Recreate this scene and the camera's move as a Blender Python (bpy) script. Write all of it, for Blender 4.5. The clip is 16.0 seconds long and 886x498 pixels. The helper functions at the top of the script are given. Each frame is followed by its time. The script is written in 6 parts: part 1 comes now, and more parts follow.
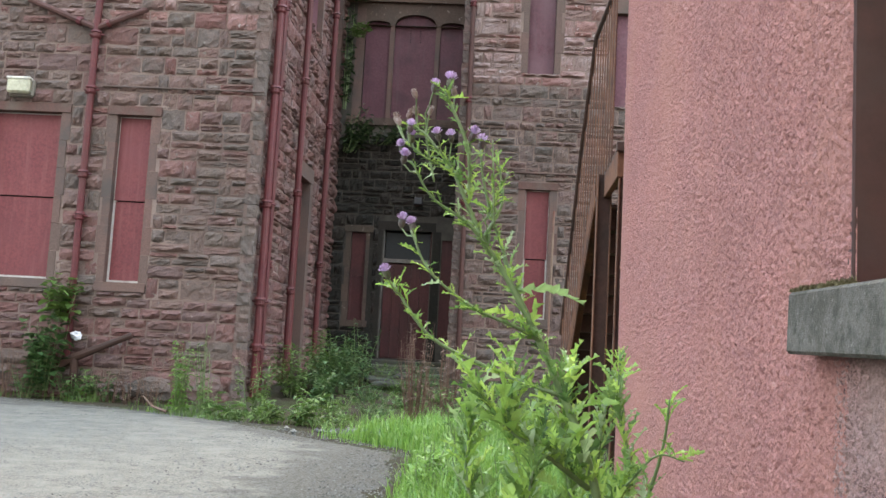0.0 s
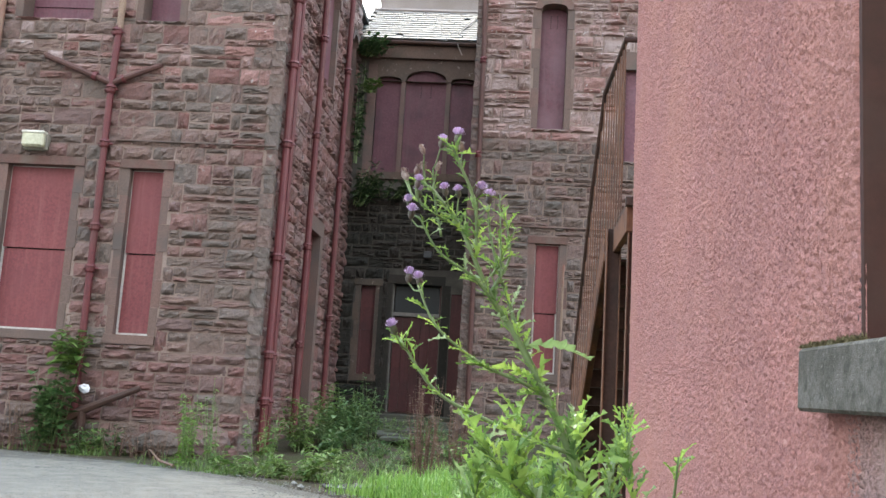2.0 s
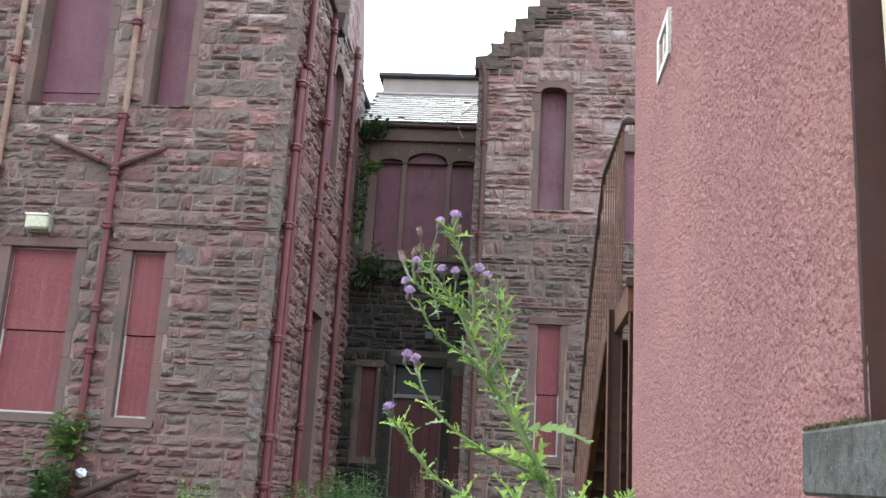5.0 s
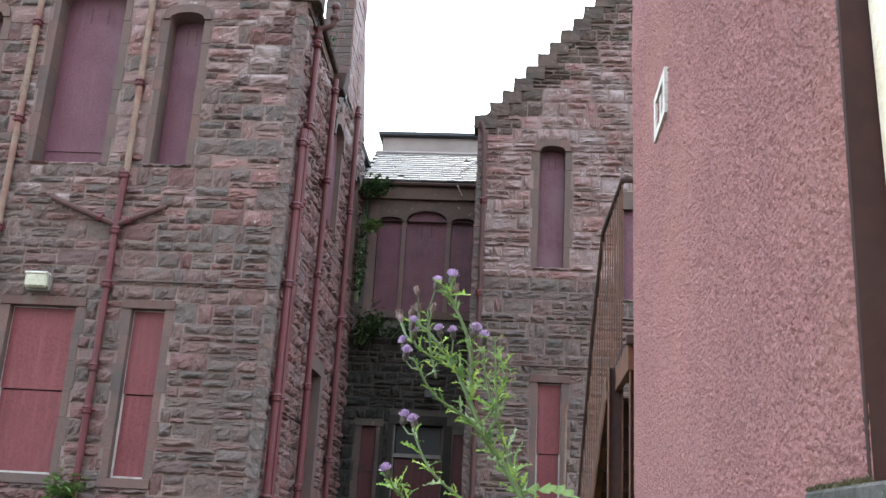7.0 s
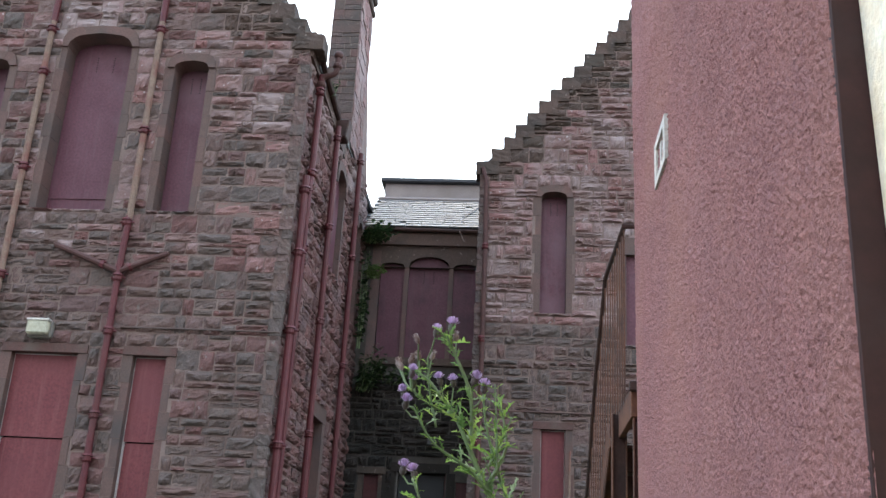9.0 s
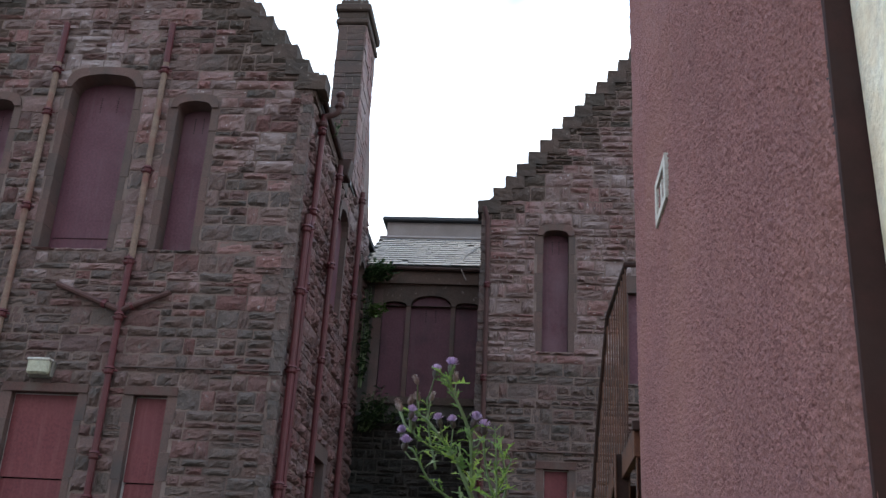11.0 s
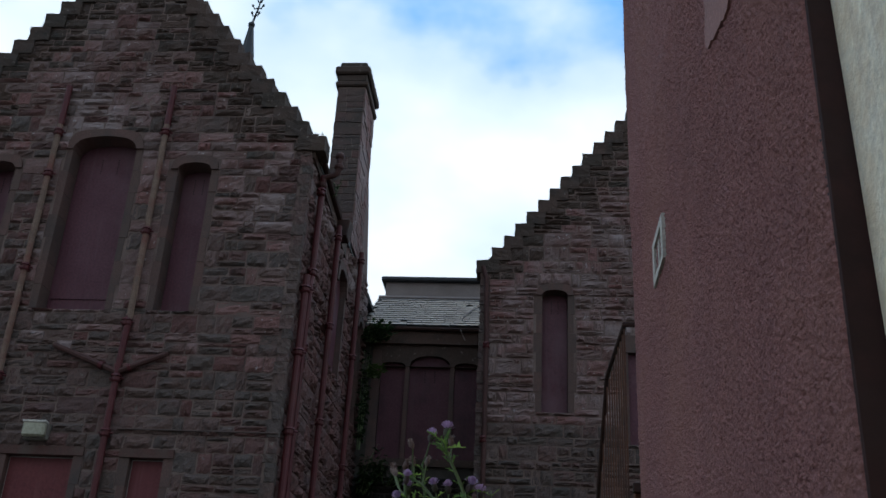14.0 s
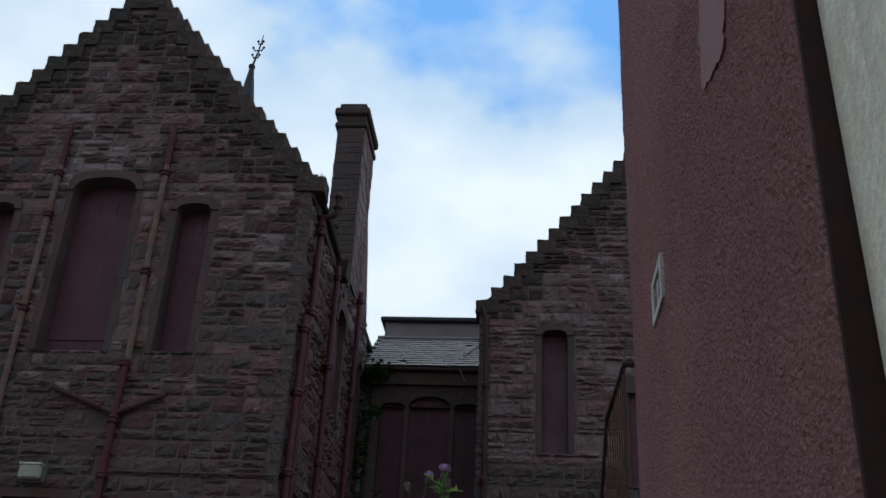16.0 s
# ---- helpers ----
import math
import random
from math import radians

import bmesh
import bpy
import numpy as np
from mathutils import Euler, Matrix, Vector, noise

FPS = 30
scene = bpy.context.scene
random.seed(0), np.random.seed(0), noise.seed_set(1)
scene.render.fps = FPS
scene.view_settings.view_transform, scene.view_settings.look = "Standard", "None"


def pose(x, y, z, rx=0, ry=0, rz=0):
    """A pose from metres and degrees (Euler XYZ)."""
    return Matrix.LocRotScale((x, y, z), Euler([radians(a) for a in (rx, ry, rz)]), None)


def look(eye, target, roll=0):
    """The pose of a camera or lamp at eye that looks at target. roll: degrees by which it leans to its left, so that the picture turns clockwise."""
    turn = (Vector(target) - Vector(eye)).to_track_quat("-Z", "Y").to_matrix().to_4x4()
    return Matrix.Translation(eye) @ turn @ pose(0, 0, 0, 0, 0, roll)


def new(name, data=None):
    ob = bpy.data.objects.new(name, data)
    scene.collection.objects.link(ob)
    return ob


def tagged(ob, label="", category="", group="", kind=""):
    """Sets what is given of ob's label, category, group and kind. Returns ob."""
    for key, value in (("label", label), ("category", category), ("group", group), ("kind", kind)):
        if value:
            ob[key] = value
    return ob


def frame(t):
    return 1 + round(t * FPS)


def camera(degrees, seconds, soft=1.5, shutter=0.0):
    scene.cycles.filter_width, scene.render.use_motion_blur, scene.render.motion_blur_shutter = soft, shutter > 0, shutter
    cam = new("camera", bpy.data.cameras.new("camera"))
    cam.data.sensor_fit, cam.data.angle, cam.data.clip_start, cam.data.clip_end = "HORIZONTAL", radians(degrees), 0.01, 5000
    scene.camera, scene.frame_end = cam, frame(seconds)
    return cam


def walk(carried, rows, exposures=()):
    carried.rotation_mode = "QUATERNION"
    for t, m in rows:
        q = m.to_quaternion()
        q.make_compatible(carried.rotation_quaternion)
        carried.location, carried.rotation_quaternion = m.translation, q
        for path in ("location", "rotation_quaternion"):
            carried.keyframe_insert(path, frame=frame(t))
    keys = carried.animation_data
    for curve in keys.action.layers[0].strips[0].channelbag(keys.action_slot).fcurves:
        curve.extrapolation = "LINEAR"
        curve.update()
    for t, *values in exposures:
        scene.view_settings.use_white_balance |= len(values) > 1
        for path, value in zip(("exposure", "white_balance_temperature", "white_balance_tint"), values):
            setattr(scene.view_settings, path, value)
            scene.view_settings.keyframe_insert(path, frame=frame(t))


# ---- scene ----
# x runs along the fronts, y into the yard, z up; ground at 0
EYE = Vector((0.0, 0.0, 0.9))
cam = camera(47.42, 16.0)
# seconds, degrees turned to the left, looked up, leaned to the left
ROWS = [
    (0, 3.50, 6.16, 3.10),
    (0.5, 3.73, 6.75, 3.32),
    (1, 3.97, 7.59, 3.38),
    (1.5, 4.12, 8.34, 3.42),
    (2, 4.23, 9.17, 3.41),
    (2.5, 4.29, 9.93, 3.40),
    (3, 4.37, 10.69, 3.36),
    (3.5, 4.42, 11.36, 3.38),
    (4, 4.48, 12.18, 3.38),
    (6.5, 4.73, 16.10, 3.26),
    (7, 4.78, 17.00, 3.28),
    (7.5, 4.83, 17.76, 3.25),
    (8, 4.91, 18.46, 3.25),
    (10.5, 5.30, 21.14, 3.25),
    (11, 5.33, 21.76, 3.24),
    (11.5, 5.36, 22.32, 3.22),
    (12, 5.38, 22.91, 3.17),
    (12.5, 5.40, 23.43, 3.18),
    (13, 5.41, 24.00, 3.19),
    (13.5, 5.45, 24.55, 3.16),
    (14, 5.48, 25.15, 3.15),
    (14.5, 5.50, 25.71, 3.15),
    (15, 5.53, 26.38, 3.20),
    (15.5, 5.55, 26.90, 3.09),
    (16, 5.58, 27.41, 3.08),
]


def aim(t, turn, up, lean):
    # the eye drifts a little to the right and up as the head tilts
    eye = EYE + Vector((0.00212 * (t - 7), 0, 0.0016 * (t - 7) if t > 7 else 0.0011 * (t - 7)))
    a, b = radians(turn), radians(up)
    way = Vector((-math.sin(a) * math.cos(b), math.cos(a) * math.cos(b), math.sin(b)))
    return look(eye, eye + way, lean)


EXPOSURES = [(0, 1.06, 7520, 10), (4, 1.19, 7220, 10), (7, 0.9, 6920, 11), (8.2, 0.68, 6850, 12), (10.5, -0.07, 6680, 12), (12, -0.93, 6650, 12), (13, -1.46, 6450, 10), (14.5, -1.68, 6350, 8), (16, -1.88, 6280, 8)]
walk(cam, [(t, aim(t, a, b, c)) for t, a, b, c in ROWS], EXPOSURES)

# ---- sky and sun ----
world = bpy.data.worlds.new("sky")
scene.world = world
world.use_nodes = True
wn, wl = world.node_tree.nodes, world.node_tree.links
wn.clear()
SUN_UP, SUN_TURN = 55.0, -3.0
sky = wn.new("ShaderNodeTexSky")
sky.sky_type, sky.sun_disc = "NISHITA", False
sky.sun_elevation, sky.sun_rotation = radians(SUN_UP), radians(SUN_TURN)
sky.air_density, sky.dust_density = 1.0, 1.5
sky_bg = wn.new("ShaderNodeBackground")
sky_bg.inputs["Strength"].default_value = 0.15
wl.new(sky.outputs[0], sky_bg.inputs["Color"])
cloud_bg = wn.new("ShaderNodeBackground")
way = wn.new("ShaderNodeTexCoord")
flat = wn.new("ShaderNodeMapping")
flat.inputs["Scale"].default_value = (1.0, 1.0, 1.5)
flat.inputs["Location"].default_value = (0.24, 0.1, -0.2)
wl.new(way.outputs["Generated"], flat.inputs["Vector"])
puffs = wn.new("ShaderNodeTexNoise")
puffs.inputs["Scale"].default_value, puffs.inputs["Detail"].default_value = 4.2, 5.0
puffs.inputs["Roughness"].default_value, puffs.inputs["Distortion"].default_value = 0.45, 0.0
wl.new(flat.outputs[0], puffs.inputs["Vector"])
cover = wn.new("ShaderNodeValToRGB")
cover.color_ramp.elements[0].position, cover.color_ramp.elements[1].position = 0.30, 0.42
cover.color_ramp.elements[0].color, cover.color_ramp.elements[1].color = (0.88, 0.88, 0.88, 1), (1, 1, 1, 1)
wl.new(puffs.outputs["Fac"], cover.inputs["Fac"])
glow = wn.new("ShaderNodeValToRGB")
glow.color_ramp.elements[0].position, glow.color_ramp.elements[1].position = 0.28, 0.62
glow.color_ramp.elements[0].color, glow.color_ramp.elements[1].color = (0.7, 1.75, 3.6, 1), (3.4, 3.72, 4.05, 1)
veil = glow.color_ramp.elements.new(0.38)
veil.color = (2.15, 2.75, 3.4, 1)
# the cloud breaks up overhead
height = wn.new("ShaderNodeSeparateXYZ")
wl.new(way.outputs["Generated"], height.inputs[0])
thin = wn.new("ShaderNodeMapRange")
for key, value in (("From Min", 0.52), ("From Max", 0.72), ("To Min", 0.0), ("To Max", 0.15)):
    thin.inputs[key].default_value = value
wl.new(height.outputs["Z"], thin.inputs["Value"])
broken = wn.new("ShaderNodeMath")
broken.operation = "SUBTRACT"
wl.new(puffs.outputs["Fac"], broken.inputs[0])
wl.new(thin.outputs[0], broken.inputs[1])
wl.new(broken.outputs[0], glow.inputs["Fac"])
wl.new(glow.outputs["Color"], cloud_bg.inputs["Color"])
# thin cloud shines most on the sun's side of the sky
toward = wn.new("ShaderNodeVectorMath")
toward.operation = "DOT_PRODUCT"
wl.new(way.outputs["Generated"], toward.inputs[0])
toward.inputs[1].default_value = (math.sin(radians(SUN_TURN)) * math.cos(radians(SUN_UP)), math.cos(radians(SUN_TURN)) * math.cos(radians(SUN_UP)), math.sin(radians(SUN_UP)))
shine = wn.new("ShaderNodeMapRange")
for key, value in (("From Min", -0.35), ("From Max", 0.95), ("To Min", 0.42), ("To Max", 0.97)):
    shine.inputs[key].default_value = value
wl.new(toward.outputs["Value"], shine.inputs["Value"])
wl.new(shine.outputs[0], cloud_bg.inputs["Strength"])
blend = wn.new("ShaderNodeMixShader")
wl.new(cover.outputs["Color"], blend.inputs[0])
wl.new(sky_bg.outputs[0], blend.inputs[1])
wl.new(cloud_bg.outputs[0], blend.inputs[2])
w_out = wn.new("ShaderNodeOutputWorld")
wl.new(blend.outputs[0], w_out.inputs["Surface"])

sun = new("sun", bpy.data.lights.new("sun", "SUN"))
sun.data.energy, sun.data.angle, sun.data.color = 1.5, radians(14), (1.0, 0.95, 0.87)
sun_way = Vector((math.sin(radians(SUN_TURN)) * math.cos(radians(SUN_UP)), math.cos(radians(SUN_TURN)) * math.cos(radians(SUN_UP)), math.sin(radians(SUN_UP))))
sun.matrix_world = look(sun_way * 60, (0, 0, 0))


# ---- materials ----
def ramp(nt, stops):
    r = nt.nodes.new("ShaderNodeValToRGB")
    while len(r.color_ramp.elements) < len(stops):
        r.color_ramp.elements.new(0.5)
    for e, (at, c) in zip(r.color_ramp.elements, stops):
        e.position, e.color = at, (*c, 1)
    return r


def tex(nt, scale, detail=4, rough=0.55, stretch=None):
    co = nt.nodes.new("ShaderNodeNewGeometry")
    n = nt.nodes.new("ShaderNodeTexNoise")
    n.inputs["Scale"].default_value, n.inputs["Detail"].default_value, n.inputs["Roughness"].default_value = scale, detail, rough
    if stretch:
        m = nt.nodes.new("ShaderNodeMapping")
        m.inputs["Scale"].default_value = stretch
        nt.links.new(co.outputs["Position"], m.inputs["Vector"])
        nt.links.new(m.outputs[0], n.inputs["Vector"])
    else:
        nt.links.new(co.outputs["Position"], n.inputs["Vector"])
    return n.outputs["Fac"]


def mixed(nt, kind, fac, a, b):
    m = nt.nodes.new("ShaderNodeMix")
    m.data_type, m.blend_type = "RGBA", kind
    for sock, v in ((m.inputs["Factor"], fac), (m.inputs["A"], a), (m.inputs["B"], b)):
        if isinstance(v, (int, float)):
            sock.default_value = v
        elif isinstance(v, tuple):
            sock.default_value = (*v, 1)
        else:
            nt.links.new(v, sock)
    return m.outputs["Result"]


def stepped(nt, fac, lo, hi):
    r = ramp(nt, [(lo, (0, 0, 0)), (hi, (1, 1, 1))])
    nt.links.new(fac, r.inputs[0])
    return r.outputs[0]


def chance(nt):
    """One random number for each piece, whether an object of its own or an island of a joined mesh."""
    a, b = nt.nodes.new("ShaderNodeObjectInfo"), nt.nodes.new("ShaderNodeNewGeometry")
    s, f = nt.nodes.new("ShaderNodeMath"), nt.nodes.new("ShaderNodeMath")
    s.operation, f.operation = "ADD", "FRACT"
    nt.links.new(a.outputs["Random"], s.inputs[0])
    nt.links.new(b.outputs["Random Per Island"], s.inputs[1])
    nt.links.new(s.outputs[0], f.inputs[0])
    return f.outputs[0]


def stuff_of(name, colours, rough=0.85, metal=0.0, grain=60.0, relief=0.3, depth=0.01, by_piece=False, blotch=None, patch=1.2, streak=None, gloss=0.3, fleck=None, mottle=0.55, span=(0.3, 0.72)):
    """A weathered surface: colours mixed by piece or by noise, blotches with their own colour, grain and relief."""
    m = bpy.data.materials.new(name)
    m.use_nodes = True
    nt = m.node_tree
    b = nt.nodes["Principled BSDF"]
    n = len(colours)
    r = ramp(nt, [(i / max(1, n - 1) if n > 1 else 0, c) for i, c in enumerate(colours)]) if n > 1 else None
    if r:
        nt.links.new(chance(nt) if by_piece else stepped(nt, tex(nt, patch * 2.3, 5), 0.32, 0.68), r.inputs[0])
        col = r.outputs[0]
    else:
        col = colours[0]
    fine = tex(nt, grain, 5, 0.65)
    col = mixed(nt, "MULTIPLY", mottle, col, ramp_out(nt, fine, span[0], span[1], 0.45, 1.3))
    if blotch:
        col = mixed(nt, "MIX", stepped(nt, tex(nt, patch, 6, 0.6), 0.47, 0.70), col, blotch)
    if streak:
        col = mixed(nt, "MIX", scaled(nt, stepped(nt, tex(nt, 1.0, 5, 0.6, (14, 14, 0.9)), 0.52, 0.72), 0.55), col, streak)
    if fleck:
        col = mixed(nt, "MIX", stepped(nt, tex(nt, grain * 0.33, 3, 0.5), 0.66, 0.72), col, fleck)
    nt.links.new(col, b.inputs["Base Color"])
    b.inputs["Roughness"].default_value, b.inputs["Metallic"].default_value = rough, metal
    b.inputs["Specular IOR Level"].default_value = gloss
    bump = nt.nodes.new("ShaderNodeBump")
    bump.inputs["Strength"].default_value, bump.inputs["Distance"].default_value = relief, depth
    nt.links.new(fine, bump.inputs["Height"])
    nt.links.new(bump.outputs[0], b.inputs["Normal"])
    return m


def ramp_out(nt, fac, lo, hi, dark, light):
    r = ramp(nt, [(lo, (dark,) * 3), (hi, (light,) * 3)])
    nt.links.new(fac, r.inputs[0])
    return r.outputs[0]


def scaled(nt, fac, k):
    m = nt.nodes.new("ShaderNodeMath")
    m.operation = "MULTIPLY"
    nt.links.new(fac, m.inputs[0])
    m.inputs[1].default_value = k
    return m.outputs[0]


def leafy(name, colours, patch=3.0, through_light=0.35, rough=0.5):
    m = bpy.data.materials.new(name)
    m.use_nodes = True
    nt = m.node_tree
    b = nt.nodes["Principled BSDF"]
    r = ramp(nt, [(i / (len(colours) - 1), c) for i, c in enumerate(colours)])
    nt.links.new(chance(nt), r.inputs[0])
    col = mixed(nt, "MULTIPLY", 0.5, r.outputs[0], ramp_out(nt, tex(nt, 40, 3), 0.3, 0.7, 0.5, 1.35))
    nt.links.new(col, b.inputs["Base Color"])
    b.inputs["Roughness"].default_value = rough
    tr = nt.nodes.new("ShaderNodeBsdfTranslucent")
    nt.links.new(col, tr.inputs["Color"])
    mix = nt.nodes.new("ShaderNodeMixShader")
    mix.inputs[0].default_value = through_light
    nt.links.new(b.outputs[0], mix.inputs[1])
    nt.links.new(tr.outputs[0], mix.inputs[2])
    nt.links.new(mix.outputs[0], nt.nodes["Material Output"].inputs["Surface"])
    return m


STONE = stuff_of("rock_faced_sandstone", [(0.148, 0.097, 0.084), (0.133, 0.100, 0.086), (0.165, 0.103, 0.089), (0.125, 0.097, 0.086), (0.154, 0.103, 0.092), (0.169, 0.097, 0.086), (0.143, 0.108, 0.097), (0.117, 0.090, 0.081)], rough=0.92, grain=30, relief=0.8, depth=0.02, by_piece=True, blotch=(0.089, 0.076, 0.068), patch=2.2, fleck=(0.179, 0.153, 0.134))
RED_STONE = stuff_of("red_rock_faced_sandstone", [(0.171, 0.081, 0.072), (0.152, 0.075, 0.068), (0.183, 0.096, 0.087), (0.162, 0.089, 0.081), (0.137, 0.085, 0.079)], rough=0.92, grain=30, relief=0.8, depth=0.02, by_piece=True, blotch=(0.103, 0.068, 0.062), patch=2.2, fleck=(0.205, 0.153, 0.143))
# the end wall's soot, deepened by recess shade put into the colour
SHADED_STONE = stuff_of("sooty_shaded_sandstone", [(0.022, 0.019, 0.016), (0.031, 0.024, 0.020), (0.019, 0.017, 0.014), (0.038, 0.030, 0.025)], rough=0.85, grain=34, relief=0.8, depth=0.018, by_piece=True, blotch=(0.012, 0.012, 0.010), patch=1.3, fleck=(0.068, 0.062, 0.053))
PALE_STONE = stuff_of("lime_and_haze_pale_sandstone", [(0.240, 0.120, 0.108), (0.190, 0.128, 0.114), (0.257, 0.139, 0.125), (0.178, 0.120, 0.108), (0.223, 0.136, 0.123), (0.262, 0.128, 0.118)], rough=0.92, grain=38, relief=0.7, depth=0.018, by_piece=True, blotch=(0.317, 0.250, 0.239), patch=0.9, fleck=(0.401, 0.346, 0.336))
DRESSED = stuff_of("dressed_sandstone", [(0.155, 0.090, 0.076), (0.125, 0.087, 0.074), (0.170, 0.096, 0.082)], rough=0.9, grain=55, relief=0.35, depth=0.006, by_piece=True, blotch=(0.087, 0.068, 0.062), patch=1.5)
MORTAR = stuff_of("lime_mortar", [(0.197, 0.135, 0.115), (0.270, 0.199, 0.171)], rough=0.95, grain=70, relief=0.4, depth=0.006, blotch=(0.123, 0.083, 0.073), patch=0.8)
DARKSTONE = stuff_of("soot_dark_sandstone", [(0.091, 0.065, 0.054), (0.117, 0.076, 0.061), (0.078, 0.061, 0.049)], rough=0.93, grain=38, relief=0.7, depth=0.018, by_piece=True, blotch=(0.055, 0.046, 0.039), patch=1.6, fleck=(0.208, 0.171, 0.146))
# mortar of the same wall, darkened to stand in for the recess's shade
SHADED_MORTAR = stuff_of("shaded_grey_mortar", [(0.06, 0.052, 0.045), (0.1, 0.088, 0.076)], rough=0.95, grain=70, relief=0.4, depth=0.006, blotch=(0.03, 0.027, 0.023), patch=1.1)
BOARD = stuff_of("red_board_paint", [(0.15, 0.034, 0.038), (0.178, 0.044, 0.046)], rough=0.6, grain=25, relief=0.08, depth=0.003, blotch=(0.15, 0.04, 0.044), patch=0.9, streak=(0.21, 0.07, 0.07))
BOARD_UP = stuff_of("faded_maroon_board_paint", [(0.115, 0.039, 0.053), (0.14, 0.052, 0.068)], rough=0.55, grain=25, relief=0.08, depth=0.003, blotch=(0.165, 0.085, 0.1), patch=0.8, streak=(0.145, 0.08, 0.09))
BOARD_GAP = stuff_of("dark_gap", [(0.02, 0.015, 0.015)], rough=0.9)
PIPE = stuff_of("red_cast_iron_paint", [(0.095, 0.017, 0.022), (0.125, 0.029, 0.030)], rough=0.5, grain=30, relief=0.2, depth=0.002, blotch=(0.090, 0.029, 0.028), patch=1.5, gloss=0.3)
BRANCH = stuff_of("grimy_red_brown_pipe_paint", [(0.075, 0.034, 0.03), (0.1, 0.045, 0.038)], rough=0.7, grain=30, relief=0.2, depth=0.002)
PIPE_BARE = stuff_of("weathered_bare_pipe_paint", [(0.25, 0.17, 0.125), (0.19, 0.12, 0.09)], rough=0.7, grain=30, relief=0.2, depth=0.002, blotch=(0.19, 0.07, 0.055), patch=2.2)
FRAME_W = stuff_of("peeling_white_paint", [(0.5, 0.47, 0.44), (0.35, 0.3, 0.27)], rough=0.7, grain=40, relief=0.3, depth=0.002)
# white frame paint dimmed to grey, with the recess's shade in its colour
FRAME_SHADED = stuff_of("shaded_white_paint", [(0.2, 0.185, 0.17), (0.13, 0.115, 0.105)], rough=0.75, grain=40, relief=0.3, depth=0.002)
SLATE = stuff_of("roof_slate", [(0.034, 0.034, 0.036), (0.085, 0.085, 0.085), (0.047, 0.047, 0.048), (0.119, 0.119, 0.114), (0.064, 0.064, 0.064)], rough=0.55, grain=22, relief=0.5, depth=0.01, by_piece=True, blotch=(0.102, 0.102, 0.096), patch=3.0, gloss=0.14)
RENDER_PINK = stuff_of("pink_roughcast", [(0.34, 0.152, 0.138), (0.30, 0.14, 0.13)], rough=0.93, grain=85, mottle=0.48, span=(0.36, 0.62), relief=1.0, depth=0.012, blotch=(0.335, 0.158, 0.132), patch=0.9, streak=(0.27, 0.125, 0.118), fleck=(0.4, 0.21, 0.185))
RENDER_WASHED = stuff_of("washed_grey_pink_roughcast", [(0.27, 0.15, 0.14), (0.24, 0.145, 0.135)], rough=0.93, grain=115, mottle=1.0, span=(0.39, 0.55), relief=1.0, depth=0.011, blotch=(0.30, 0.20, 0.185), patch=2.5, streak=(0.20, 0.13, 0.12))
CONCRETE = stuff_of("grey_concrete", [(0.057, 0.053, 0.046), (0.122, 0.113, 0.100), (0.072, 0.067, 0.059)], rough=0.92, mottle=0.9, grain=210, relief=0.9, depth=0.005, blotch=(0.050, 0.046, 0.038), patch=9.0, fleck=(0.168, 0.158, 0.139), gloss=0.15)
JAMB = stuff_of("dark_brown_gloss_paint", [(0.033, 0.010, 0.008), (0.043, 0.013, 0.011)], rough=0.6, grain=14, relief=0.3, depth=0.004, blotch=(0.039, 0.018, 0.016), patch=3.0)
PALE_BOARD = stuff_of("weathered_pale_plywood", [(0.93, 0.8, 0.6), (0.95, 0.86, 0.68)], rough=0.85, grain=30, mottle=0.4, relief=1.0, depth=0.012, blotch=(0.8, 0.64, 0.44), patch=7.0, streak=(0.62, 0.48, 0.34))
RUST = stuff_of("rusted_steel", [(0.15, 0.06, 0.032), (0.09, 0.04, 0.026)], rough=0.75, grain=35, relief=0.35, depth=0.003, blotch=(0.05, 0.026, 0.02), patch=3.0, streak=(0.16, 0.07, 0.032))
RUST_DARK = stuff_of("dark_rusted_steel", [(0.04, 0.022, 0.018), (0.065, 0.03, 0.022)], rough=0.7, grain=35, relief=0.3, depth=0.002)
ASPHALT = stuff_of("worn_pale_asphalt", [(0.135, 0.122, 0.104), (0.175, 0.159, 0.137), (0.150, 0.136, 0.117)], rough=0.9, grain=70, mottle=1.0, span=(0.34, 0.62), relief=0.9, depth=0.012, blotch=(0.200, 0.182, 0.157), patch=3.2, fleck=(0.080, 0.072, 0.060), gloss=0.05)


def dirtied(m, dirt):
    """Grit washed over the margin of a surface, by the mesh's own rim value and a ragged noise."""
    nt = m.node_tree
    b = nt.nodes["Principled BSDF"]
    clean = b.inputs["Base Color"].links[0].from_socket
    rim = nt.nodes.new("ShaderNodeAttribute")
    rim.attribute_name = "rim"
    s = nt.nodes.new("ShaderNodeMath")
    s.operation = "MULTIPLY_ADD"
    nt.links.new(tex(nt, 2.6, 6, 0.65), s.inputs[0])
    s.inputs[1].default_value = 1.2
    nt.links.new(rim.outputs["Fac"], s.inputs[2])
    grit = mixed(nt, "MULTIPLY", 0.8, dirt, ramp_out(nt, tex(nt, 55, 4, 0.7), 0.35, 0.65, 0.4, 1.7))
    nt.links.new(mixed(nt, "MIX", stepped(nt, s.outputs[0], 0.8, 1.55), clean, grit), b.inputs["Base Color"])


